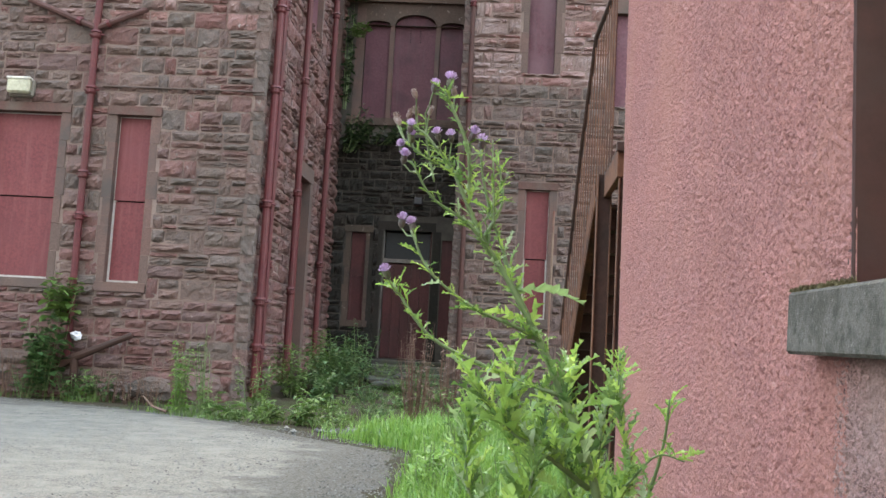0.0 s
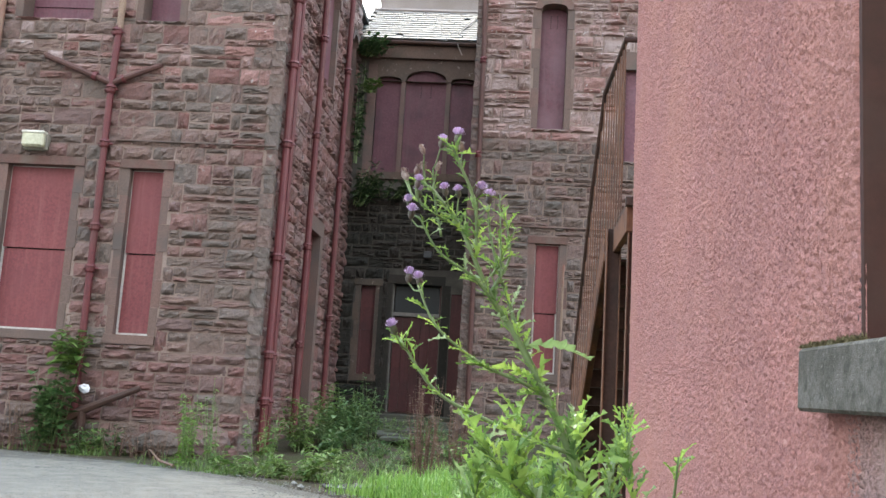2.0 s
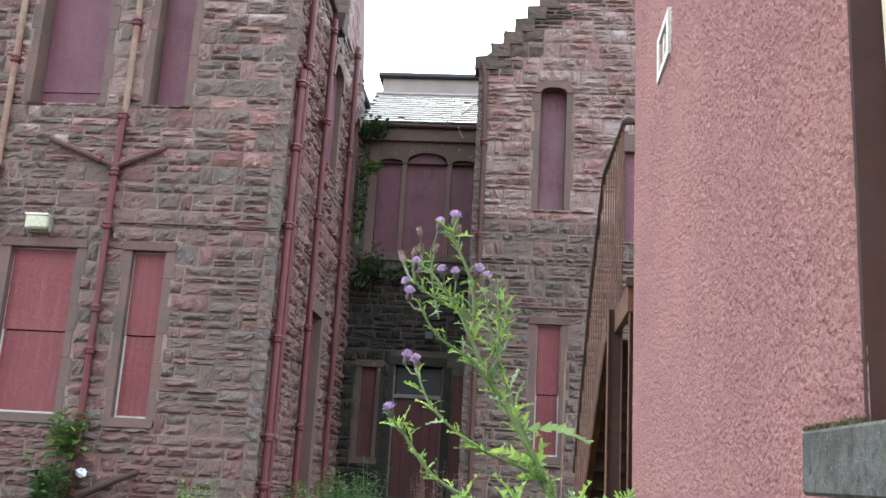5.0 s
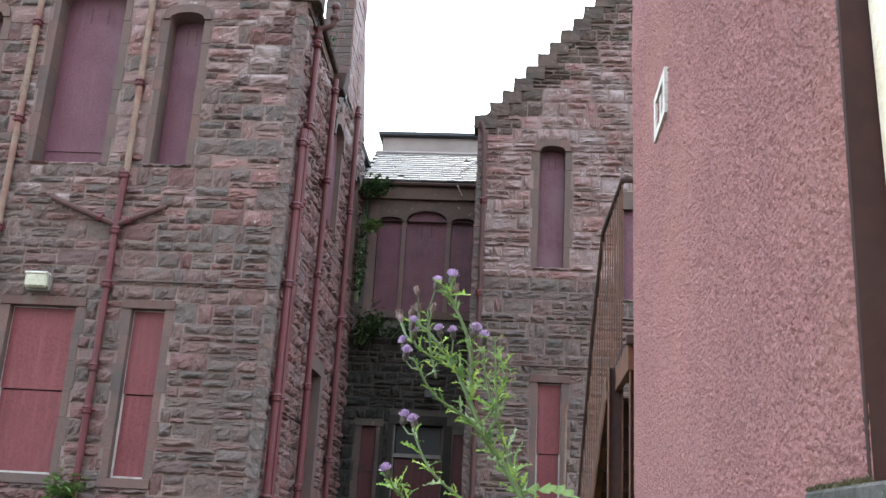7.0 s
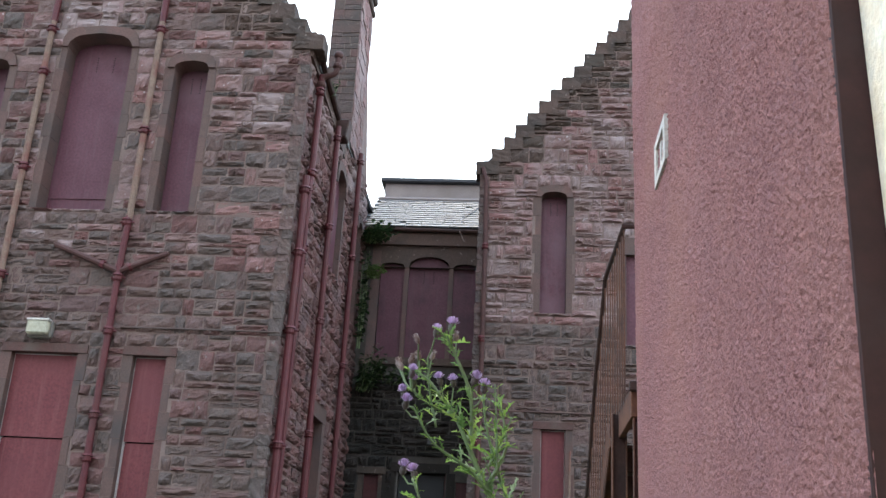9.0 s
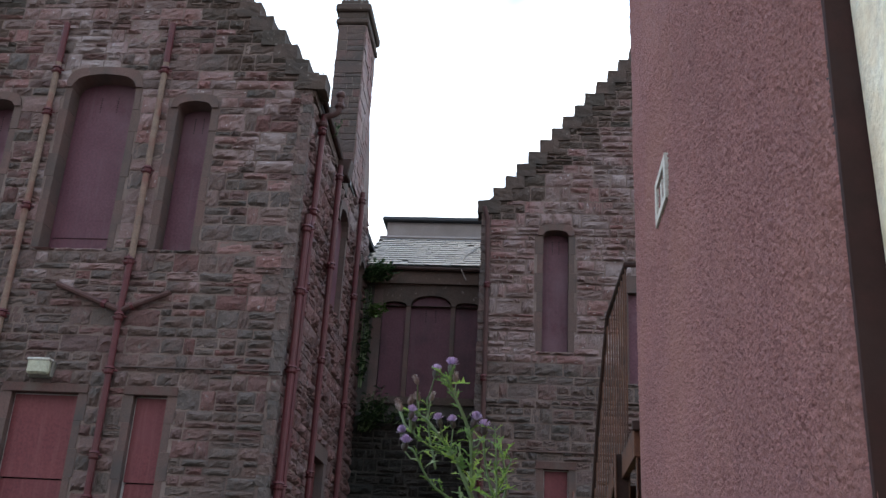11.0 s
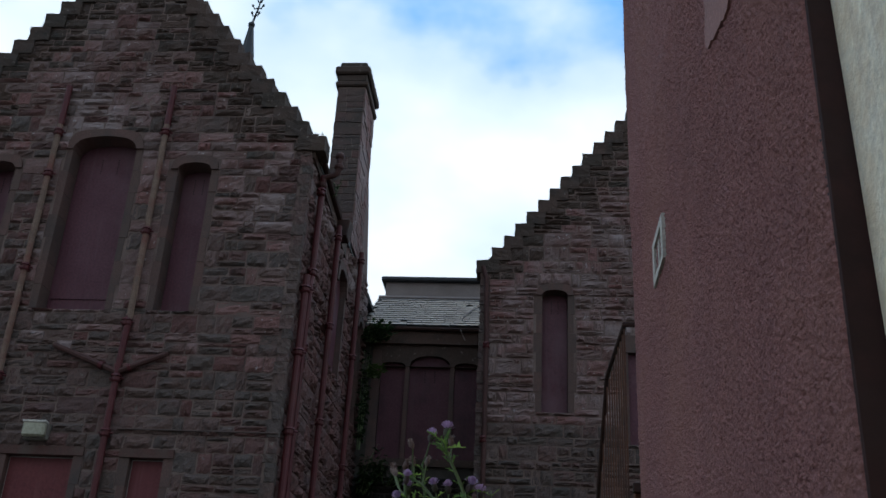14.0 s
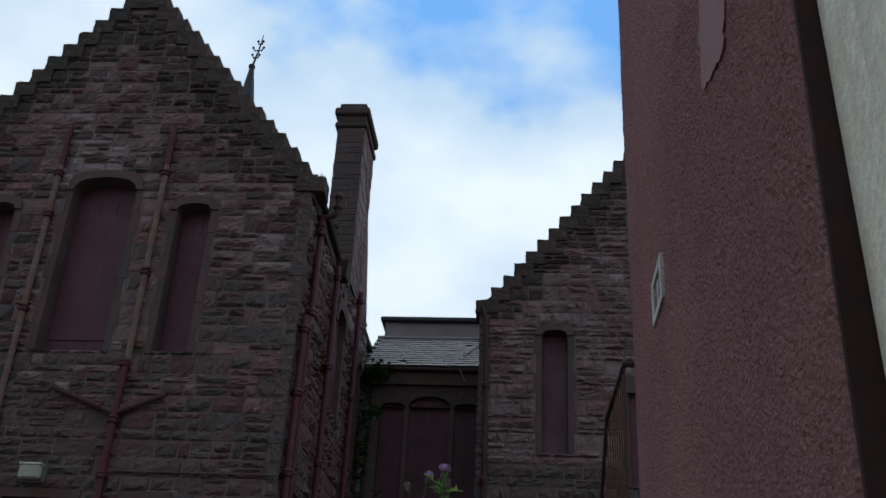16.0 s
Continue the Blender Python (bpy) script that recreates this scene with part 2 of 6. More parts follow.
dirtied(ASPHALT, (0.098, 0.089, 0.077))
SOIL = stuff_of("damp_soil", [(0.042, 0.033, 0.024), (0.062, 0.05, 0.034)], rough=0.95, grain=30, relief=0.8, depth=0.02, blotch=(0.045, 0.056, 0.02), patch=1.3, gloss=0.05)
SLAB = stuff_of("worn_stone_slab", [(0.065, 0.06, 0.052), (0.045, 0.042, 0.034)], rough=0.9, grain=30, relief=0.5, depth=0.01, blotch=(0.07, 0.09, 0.04), patch=2.0)
RUBBLE = stuff_of("dark_rubble", [(0.038, 0.036, 0.034), (0.075, 0.068, 0.060), (0.195, 0.188, 0.173), (0.060, 0.056, 0.053)], rough=0.9, grain=40, relief=0.6, depth=0.01, by_piece=True)
# darker copy of the red board paint, recess shade put into the colour
BOARD_SHADED = stuff_of("shaded_red_board_paint", [(0.064, 0.017, 0.018), (0.079, 0.022, 0.022)], rough=0.65, grain=25, relief=0.1, depth=0.003, blotch=(0.045, 0.017, 0.017), patch=1.2, streak=(0.090, 0.034, 0.034))
LAMP_CASE = stuff_of("yellowed_lamp_plastic", [(0.46, 0.44, 0.32), (0.38, 0.36, 0.26)], rough=0.35, grain=20, relief=0.1, depth=0.002, gloss=0.5)
LAMP_BACK = stuff_of("grey_lamp_housing", [(0.20, 0.18, 0.15)], rough=0.6)
PLATE = stuff_of("cream_plastic", [(0.62, 0.58, 0.5), (0.52, 0.48, 0.42)], rough=0.6, grain=30, relief=0.1, depth=0.001)
DULL_BLUE = stuff_of("grey_glass", [(0.018, 0.02, 0.022)], rough=0.5, gloss=0.3)
HARL = stuff_of("pale_cement_render", [(0.40, 0.33, 0.30), (0.33, 0.27, 0.25)], rough=0.92, grain=40, relief=0.3, depth=0.006, blotch=(0.27, 0.22, 0.20), patch=1.0)
LEAD = stuff_of("dark_lead", [(0.06, 0.06, 0.065)], rough=0.6)
CLOTH = stuff_of("white_rag", [(0.7, 0.7, 0.74), (0.6, 0.6, 0.66)], rough=0.9, grain=20)
LEAF_THISTLE = leafy("thistle_leaf", [(0.066, 0.132, 0.042), (0.228, 0.384, 0.084), (0.336, 0.504, 0.120), (0.108, 0.204, 0.072), (0.432, 0.600, 0.144), (0.168, 0.300, 0.078), (0.360, 0.456, 0.264)], through_light=0.5, rough=0.22)
STEM = leafy("thistle_stem", [(0.10, 0.16, 0.05), (0.16, 0.22, 0.09)], through_light=0.1)
SPINE = leafy("thistle_pale_bract", [(0.10, 0.12, 0.06), (0.12, 0.08, 0.085)], through_light=0.2)
PURPLE = leafy("thistle_purple_floret", [(0.44, 0.28, 0.48), (0.6, 0.45, 0.64)], through_light=0.4)
BROWN_HEAD = leafy("withered_thistle_head", [(0.20, 0.12, 0.10), (0.42, 0.33, 0.30)], through_light=0.25)
GRASS = leafy("grass_blade", [(0.08, 0.18, 0.03), (0.15, 0.30, 0.05), (0.23, 0.38, 0.09), (0.11, 0.22, 0.04)], through_light=0.4)
LEAF_DARK = leafy("dark_leaf", [(0.035, 0.085, 0.025), (0.06, 0.13, 0.035), (0.08, 0.15, 0.05)], through_light=0.3)
IVY = leafy("ivy_leaf", [(0.02, 0.045, 0.018), (0.032, 0.07, 0.022), (0.05, 0.095, 0.035)], through_light=0.25)
LEAF_MID = leafy("mid_leaf", [(0.067, 0.132, 0.028), (0.104, 0.185, 0.043), (0.152, 0.229, 0.057)], through_light=0.35)
DEAD = leafy("dead_stalk", [(0.11, 0.06, 0.045), (0.16, 0.09, 0.06)], through_light=0.15)
MOSS = stuff_of("moss", [(0.075, 0.06, 0.03), (0.12, 0.10, 0.05), (0.07, 0.075, 0.03)], rough=0.95, grain=120, relief=1.0, depth=0.01)


# ---- builders ----
def thing(name, at, label="", category="", group="", kind=""):
    ob = new(name)
    ob.location = at
    ob.empty_display_size = 0.1
    return tagged(ob, label, category, group, kind)


def base_of(parent):
    v = Vector(parent.location)
    while parent.parent:
        parent = parent.parent
        v = Vector(parent.location) if parent.parent is None else v
    return v


def part(name, bm, material, parent=None, label="", smooth=False):
    """Link a bmesh, given in world places, as one mesh object under a thing or part."""
    me = bpy.data.meshes.new(name)
    bm.to_mesh(me)
    bm.free()
    me.materials.append(material)
    if smooth:
        me.shade_smooth()
    ob = new(name, me)
    if parent is not None:
        ob.parent = parent
        if parent.data is None:
            ob.matrix_parent_inverse = Matrix.Translation(-Vector(parent.location))
    return tagged(ob, label)


def from_lists(name, verts, faces, material, parent=None, label="", smooth=False):
    me = bpy.data.meshes.new(name)
    me.from_pydata([tuple(v) for v in verts], [], faces)
    me.materials.append(material)
    if smooth:
        me.shade_smooth()
    me.update()
    ob = new(name, me)
    if parent is not None:
        ob.parent = parent
        if parent.data is None:
            ob.matrix_parent_inverse = Matrix.Translation(-Vector(parent.location))
    return tagged(ob, label)


def box(bm, lo, hi, bevel=0.0, turn=None):
    """A box from lo to hi in bm, its edges rounded off by bevel."""
    tmp = bmesh.new()
    bmesh.ops.create_cube(tmp, size=1)
    for v in tmp.verts:
        v.co = Vector([a + (b - a) * (c + 0.5) for a, b, c in zip(lo, hi, v.co)])
    if bevel:
        bmesh.ops.bevel(tmp, geom=list(tmp.edges), offset=bevel, segments=1, affect="EDGES", profile=0.5)
    if turn is not None:
        tmp.transform(turn)
    add(bm, tmp)
    return bm


def add(bm, tmp):
    back = [bm.verts.new(v.co) for v in tmp.verts]
    tmp.verts.index_update()
    for f in tmp.faces:
        bm.faces.new([back[v.index] for v in f.verts])
    tmp.free()


def tube(bm, path, radii, n=8, caps=True):
    """A round bar along the points of path; radii: one number, or one for each point."""
    pts = [Vector(p) for p in path]
    rs = list(radii) if isinstance(radii, (list, tuple)) else [radii] * len(pts)
    rings = []
    side = None
    for i, p in enumerate(pts):
        d = (pts[min(i + 1, len(pts) - 1)] - pts[max(i - 1, 0)]).normalized()
        if side is None:
            side = d.orthogonal().normalized()
        side = (side - d * side.dot(d)).normalized()
        up = d.cross(side)
        rings.append([bm.verts.new(p + (side * math.cos(2 * math.pi * k / n) + up * math.sin(2 * math.pi * k / n)) * rs[i]) for k in range(n)])
    for a, b in zip(rings, rings[1:]):
        for k in range(n):
            bm.faces.new((a[k], a[(k + 1) % n], b[(k + 1) % n], b[k]))
    if caps:
        bm.faces.new(list(reversed(rings[0])))
        bm.faces.new(rings[-1])
    return bm


def smooth_path(pts, n):
    """Catmull-Rom points through a few guide points."""
    p = [Vector(q) for q in pts]
    p = [2 * p[0] - p[1]] + p + [2 * p[-1] - p[-2]]
    out = []
    for i in range(1, len(p) - 2):
        for k in range(n):
            t = k / n
            a, b, c, d = p[i - 1], p[i], p[i + 1], p[i + 2]
            out.append(0.5 * (2 * b + (c - a) * t + (2 * a - 5 * b + 4 * c - d) * t * t + (3 * b - a - 3 * c + d) * t ** 3))
    out.append(p[-2])
    return out


def front(y):
    """Wall plane that faces the yard: u along x, v up, w out of the wall."""
    return lambda u, v, w: Vector((u, y - w, v))


def slab(bm, place, outline, w0, w1, holes=()):
    """A plate of the given outline between two depths, with holes right through it."""
    loops = [list(outline)] + [list(h) for h in holes]
    flat_bm = bmesh.new()
    edges = []
    for loop in loops:
        vs = [flat_bm.verts.new((u, v, 0)) for u, v in loop]
        edges += [flat_bm.edges.new((vs[i], vs[(i + 1) % len(vs)])) for i in range(len(vs))]
    bmesh.ops.triangle_fill(flat_bm, use_beauty=True, use_dissolve=False, edges=edges)
    bmesh.ops.recalc_face_normals(flat_bm, faces=list(flat_bm.faces))
    flip = sum(f.normal.z for f in flat_bm.faces) < 0
    flat_bm.verts.index_update()
    uv = [(v.co.x, v.co.y) for v in flat_bm.verts]
    top = [bm.verts.new(place(u, v, w1)) for u, v in uv]
    low = [bm.verts.new(place(u, v, w0)) for u, v in uv]
    for f in flat_bm.faces:
        ids = [v.index for v in f.verts]
        if flip:
            ids.reverse()
        bm.faces.new([top[i] for i in ids])
        bm.faces.new([low[i] for i in reversed(ids)])
    for e in flat_bm.edges:
        if len(e.link_faces) == 1:
            a, b = [v.index for v in e.verts]
            ids = [v.index for v in e.link_faces[0].verts]
            if flip:
                ids.reverse()
            if ids[(ids.index(a) + 1) % len(ids)] != b:
                a, b = b, a
            bm.faces.new((top[b], top[a], low[a], low[b]))
    flat_bm.free()
    return bm


def rect(u0, u1, v0, v1):
    return [(u0, v0), (u1, v0), (u1, v1), (u0, v1)]


def arched(u0, u1, v0, v1, rise, n=8, power=0.8):
    """A rectangle under a flattened pointed arch, whose crown stands at v1."""
    if rise <= 0:
        return rect(u0, u1, v0, v1)
    c, h = (u0 + u1) / 2, (u1 - u0) / 2
    head = [(c + h * math.cos(math.pi * k / n), v1 - rise + rise * abs(math.sin(math.pi * k / n)) ** power) for k in range(n + 1)]
    return [(u0, v0), (u1, v0)] + head


# stones: unit pieces, from -0.5 to 0.5 across and up, in depth in metres
def stone_shapes(count, nx, ny, proud, rough, seed):
    """Rock-faced stones: a drafted rim, a broken face that swells to a wandering crest, and a few nearly flat ones."""
    rng = random.Random(seed)
    shapes = []
    for k in range(count):
        verts, faces = [], []
        lift = proud * (rng.uniform(0.15, 0.4) if k % 4 == 0 else rng.uniform(0.6, 1.3))
        crest, sway = rng.uniform(-0.2, 0.3), rng.uniform(-0.35, 0.35)
        shift = Vector((rng.uniform(0, 50), rng.uniform(0, 50), 0))
        for j in range(ny + 1):
            for i in range(nx + 1):
                u, v = i / nx - 0.5, j / ny - 0.5
                edge = i in (0, nx) or j in (0, ny)
                if edge:
                    w = 0.003 + rng.uniform(0, 0.2) * proud
                    u, v = u * 0.985 + rng.uniform(-0.022, 0.022), v * 0.965 + rng.uniform(-0.05, 0.05)
                else:
                    c = crest + sway * u
                    slope = 1 - abs(v - c) / (0.5 + abs(c))
                    ends = min(1.0, (0.5 - abs(u)) * 3.4)
                    n = noise.noise(shift + Vector((u * 4.0, v * 3.0, 0))) + 0.4 * noise.noise(shift + Vector((u * 9.0, v * 6.0, 3)))
                    w = max(0.004, lift * (0.3 + 0.8 * slope) * (0.5 + 0.5 * ends) + rough * 1.6 * n + rng.uniform(-rough, rough) * 0.2)
                    u, v = u * 1.06 + rng.uniform(-0.035, 0.035), v * 1.06 + rng.uniform(-0.05, 0.05)
                verts.append((u, v, w))
        front_n = len(verts)
        for j in range(ny):
            for i in range(nx):
                a = j * (nx + 1) + i
                faces.append((a, a + 1, a + nx + 2, a + nx + 1))
        ring = [i for i in range(nx + 1)] + [j * (nx + 1) + nx for j in range(1, ny + 1)] + [ny * (nx + 1) + i for i in range(nx - 1, -1, -1)] + [j * (nx + 1) for j in range(ny - 1, 0, -1)]
        for q in ring:
            verts.append((verts[q][0], verts[q][1], -0.02))
        m = len(ring)
        for q in range(m):
            a, b = ring[q], ring[(q + 1) % m]
            faces.append((b, a, front_n + q, front_n + (q + 1) % m))
        shapes.append((verts, faces))
    return shapes


ROCKY = stone_shapes(48, 7, 5, 0.052, 0.022, 5)
DRESSED_SHAPES = stone_shapes(8, 2, 2, 0.014, 0.002, 9)


def courses(rng, v0, v1, lo, hi):
    out, v = [], v0
    while v < v1 - 0.02:
        h = rng.uniform(lo, hi)
        if v1 - v - h < lo * 0.6:
            h = v1 - v
        out.append((v, v + h))
        v += h
    return out


def free_runs(span, blocked):
    runs = [span]
    for a, b in blocked:
        nxt = []
        for s, e in runs:
            if b <= s or a >= e:
                nxt.append((s, e))
            else:
                if a - s > 0.04:
                    nxt.append((s, a))
                if e - b > 0.04:
                    nxt.append((b, e))
        runs = nxt
    return runs


def cut_run(rng, a, b, lo, hi):
    """Cuts a length into pieces between lo and hi long."""
    cuts = [a]
    while b - cuts[-1] > hi:
        cuts.append(cuts[-1] + rng.uniform(lo, min(hi, b - cuts[-1] - lo * 0.7)))
    return list(zip(cuts, cuts[1:] + [b]))


def lay(seed, v0, v1, span_at, blocks, lo=0.12, hi=0.25, wlo=0.22, whi=0.62, joint=0.018):
    """Snecked rubble brought to courses: full-height stones, pairs of thin ones, and risers beside small snecks. span_at(v): the wall's ends at that height; blocks: u0, u1, v0, v1 kept free."""
    rng = random.Random(seed)
    out = []
    for a, b in courses(rng, v0, v1, lo, hi):
        s, e = span_at((a + b) / 2)
        if e - s < 0.06:
            continue
        blocked = [(p, q) for p, q, r, t in blocks if r < b - 0.02 and t > a + 0.02]
        # thin pieces that make up the course over and under an opening
        for p, q, r, t in blocks:
            for lo_v, hi_v in ((t, b), (a, r)):
                if 0.035 < hi_v - lo_v < b - a - 0.02 and p > s and q < e and not any(p2 < q - 0.015 and q2 > p + 0.015 and r2 < hi_v - 0.015 and t2 > lo_v + 0.015 for p2, q2, r2, t2 in blocks):
                    out += [(c, d, lo_v, hi_v) for c, d in cut_run(rng, p, q, 0.2, 0.5)]
        for s, e in free_runs((s, e), blocked):
            u = s
            while u < e - 0.03:
                w = rng.uniform(wlo, whi) * (1.0 if rng.random() > 0.25 else 0.5)
                luck = rng.random() * 0.8 + (b - a - 0.18) * 1.4 if b - a > 0.18 else 0.0
                if luck > 0.55:
                    w = rng.uniform(0.5, 1.1)
                if e - u - w < 0.16:
                    w = e - u
                if luck < 0.55 or w < 0.22:
                    out.append((u, u + w, a, b))
                else:
                    m = a + (b - a) * rng.uniform(0.32, 0.68)
                    riser = u
                    if luck > 0.8 and w > 0.4:
                        riser = u + rng.uniform(0.16, 0.3)
                        out.append((u, riser, a, b))
                    out += [(p, q, a, m) for p, q in cut_run(rng, riser, u + w, 0.2, 0.62)]
                    out += [(p, q, m, b) for p, q in cut_run(rng, riser, u + w, 0.16, 0.5)]
                u += w
    wob = lambda: rng.uniform(-0.006, 0.006)
    return [(p + joint / 2, q - joint / 2, r + joint / 2 + wob(), t - joint / 2 + wob()) for p, q, r, t in out]


def set_stones(parent, place, stones, shapes, material, seed, near, limit=300, name="stone"):
    """The stones nearest to the point near of the wall are parts of their own; the rest are joined."""
    rng = random.Random(seed)
    stones = sorted(stones, key=lambda s: abs((s[0] + s[1]) / 2 - near[0]) + abs((s[2] + s[3]) / 2 - near[1]))
    meshes = []
    for verts, faces in shapes:
        me = bpy.data.meshes.new(name)
        me.from_pydata(verts, [], faces)
        me.materials.append(material)
        meshes.append(me)
    o, ux, vx, wx = place(0, 0, 0), place(1, 0, 0), place(0, 1, 0), place(0, 0, 1)
    turn = Matrix((ux - o, vx - o, wx - o)).transposed().to_4x4()
    all_v, all_f = [], []
    for k, (a, b, c, d) in enumerate(stones):
        i = rng.randrange(len(shapes))
        mid = place((a + b) / 2, (c + d) / 2, rng.uniform(-0.008, 0.008))
        if k < limit:
            ob = new(name, meshes[i])
            ob.parent = parent
            world_m = Matrix.Translation(mid) @ turn @ Matrix.Diagonal((b - a, d - c, 1, 1))
            ob.matrix_basis = (Matrix.Translation(-Vector(parent.location)) if parent.data is None else Matrix()) @ world_m
        else:
            n = len(all_v)
            verts, faces = shapes[i]
            for u, v, w in verts:
                all_v.append(mid + (ux - o) * (u * (b - a)) + (vx - o) * (v * (d - c)) + (wx - o) * w)
            all_f += [tuple(n + q for q in f) for f in faces]
    if all_v:
        tagged(from_lists(name + "_rest", all_v, all_f, material, parent), kind="stuff")


# ---- ground ----
def rise(x, y):
    """Height of the ground: the passage climbs towards the inner door."""
    k = min(1, max(0, (y - 13.2) / 6.0))
    k = k * k * (3 - 2 * k)
    side = min(1, max(0, (x + 4.6) / 0.8)) * min(1, max(0, (4.0 - x) / 1.5))
    return 0.52 * k * side + 0.02 * noise.noise(Vector((x * 1.3, y * 1.3, 0)))


def sheet(name, xs, ys, height, material, kind, label):
    verts, faces, ids = [], [], {}
    for j, y in enumerate(ys):
        for i, x in enumerate(xs):
            ids[i, j] = len(verts)
            verts.append((x, y, height(x, y)))
    for j in range(len(ys) - 1):
        for i in range(len(xs) - 1):
            faces.append((ids[i, j], ids[i + 1, j], ids[i + 1, j + 1], ids[i, j + 1]))
    ob = from_lists(name, verts, faces, material, smooth=True)
    return tagged(ob, label, kind=kind)


def steps_of(a, b, s):
    n = max(1, round((b - a) / s))
    return [a + (b - a) * i / n for i in range(n + 1)]


gx = [-1500, -400, -100, -40, -20] + steps_of(-12, 6, 0.3) + [12, 30, 100, 400, 1500]
gy = [-1500, -400, -100, -30, -8] + steps_of(-2, 24, 0.3) + [30, 60, 150, 400, 1500]
sheet("ground", gx, gy, lambda x, y: rise(x, y) - 0.015, SOIL, "structure", "damp earth ground with moss and thin weeds")


def yard_edge(y):
    """Right-hand edge of the asphalt at that depth into the yard."""
    e = -0.62 - 0.02 * (y - 6) ** 2 if y < 9.5 else -0.87 - 0.85 * (y - 9.5) - 0.28 * max(0, y - 11.2) ** 2
    return e + 0.16 * noise.noise(Vector((0.3, y * 1.1, 4))) + 0.06 * noise.noise(Vector((2, y * 4.5, 4)))


ay = steps_of(-14, 14.0, 0.1)
averts, afaces = [], []
for y in ay:
    e = yard_edge(y)
    for i in range(41):
        x = e - (e + 26) * (i / 40) ** 2.2
        lift = 0.06 * min(1, (e - x) / 0.5) - 0.045
        averts.append((x, y, 0.012 + lift + 0.012 * noise.noise(Vector((x * 0.7, y * 0.7, 1)))))
for j in range(len(ay) - 1):
    for i in range(40):
        a = j * 41 + i
        afaces.append((a + 1, a, a + 41, a + 42))
pavement = tagged(from_lists("pavement", averts, afaces, ASPHALT, smooth=True), "worn pale grey asphalt yard with gritty patches", kind="structure")
rim = pavement.data.attributes.new("rim", "FLOAT", "POINT")
for q, (x, y, _) in enumerate(averts):
    rim.data[q].value = max(0.0, 1 - (yard_edge(y) - x) / 1.3, min(0.75, (y - 11.6) / 2.6))

# ---- left wing ----
LY, LX = 15.0, -3.82
MID, HALF, LFOOT = -7.60, 3.88, 10.12
STEPS, TREAD, RISER = 14, 0.249, 0.298


def gable(mid, half, foot, inset=0.0):
    """Outline of a crow-stepped gable and the wall's ends at each height; below its foot the right end stands back by inset."""
    pts = [(mid - half, -0.3), (mid + half - inset, -0.3)]
    if inset:
        pts += [(mid + half - inset, foot - 0.28), (mid + half, foot - 0.28)]
    for i in range(STEPS + 1):
        u, v = mid + half - TREAD * i, foot + RISER * i
        pts += [(u, v), (u - TREAD, v)] if i < STEPS else [(u, v)]
    pts += [(2 * mid - u, v) for u, v in reversed(pts[4 if inset else 2:])]

    def ends(v):
        i = max(0, math.ceil((v - foot) / RISER - 0.25))
        k = half - TREAD * i - (0.32 if i else 0)
        return mid - k, mid + k - (inset if v < foot - 0.28 else 0)
    return pts, ends


def crow_steps(parent, mid, half, foot, y):
    for side in (1, -1):
        for i in range(STEPS + 1):
            u, v = half - TREAD * i, foot + RISER * i
            rng = random.Random(i * 7 + side)
            w = 0.36 if i < STEPS else u
            d = rng.uniform(-0.012, 0.012)
            bm = bmesh.new()
            a, b = sorted((mid + side * (u + (0.14 if i == 0 else 0.05) + d), mid + side * (u - w)))
            box(bm, (a, y - 0.035, v - RISER + 0.012), (b, y + 0.42, v + 0.015 + d * 0.5))
            bmesh.ops.subdivide_edges(bm, edges=bm.edges[:], cuts=3, use_grid_fill=True)
            for vert in bm.verts:
                q = vert.co * 7
                vert.co += Vector((0.022 * noise.noise(q), -0.02 - 0.03 * noise.noise(q + Vector((4, 1, 7))), 0.016 * noise.noise(q + Vector((8, 2, 3)))))
            part("crow_step", bm, DARKSTONE, parent)


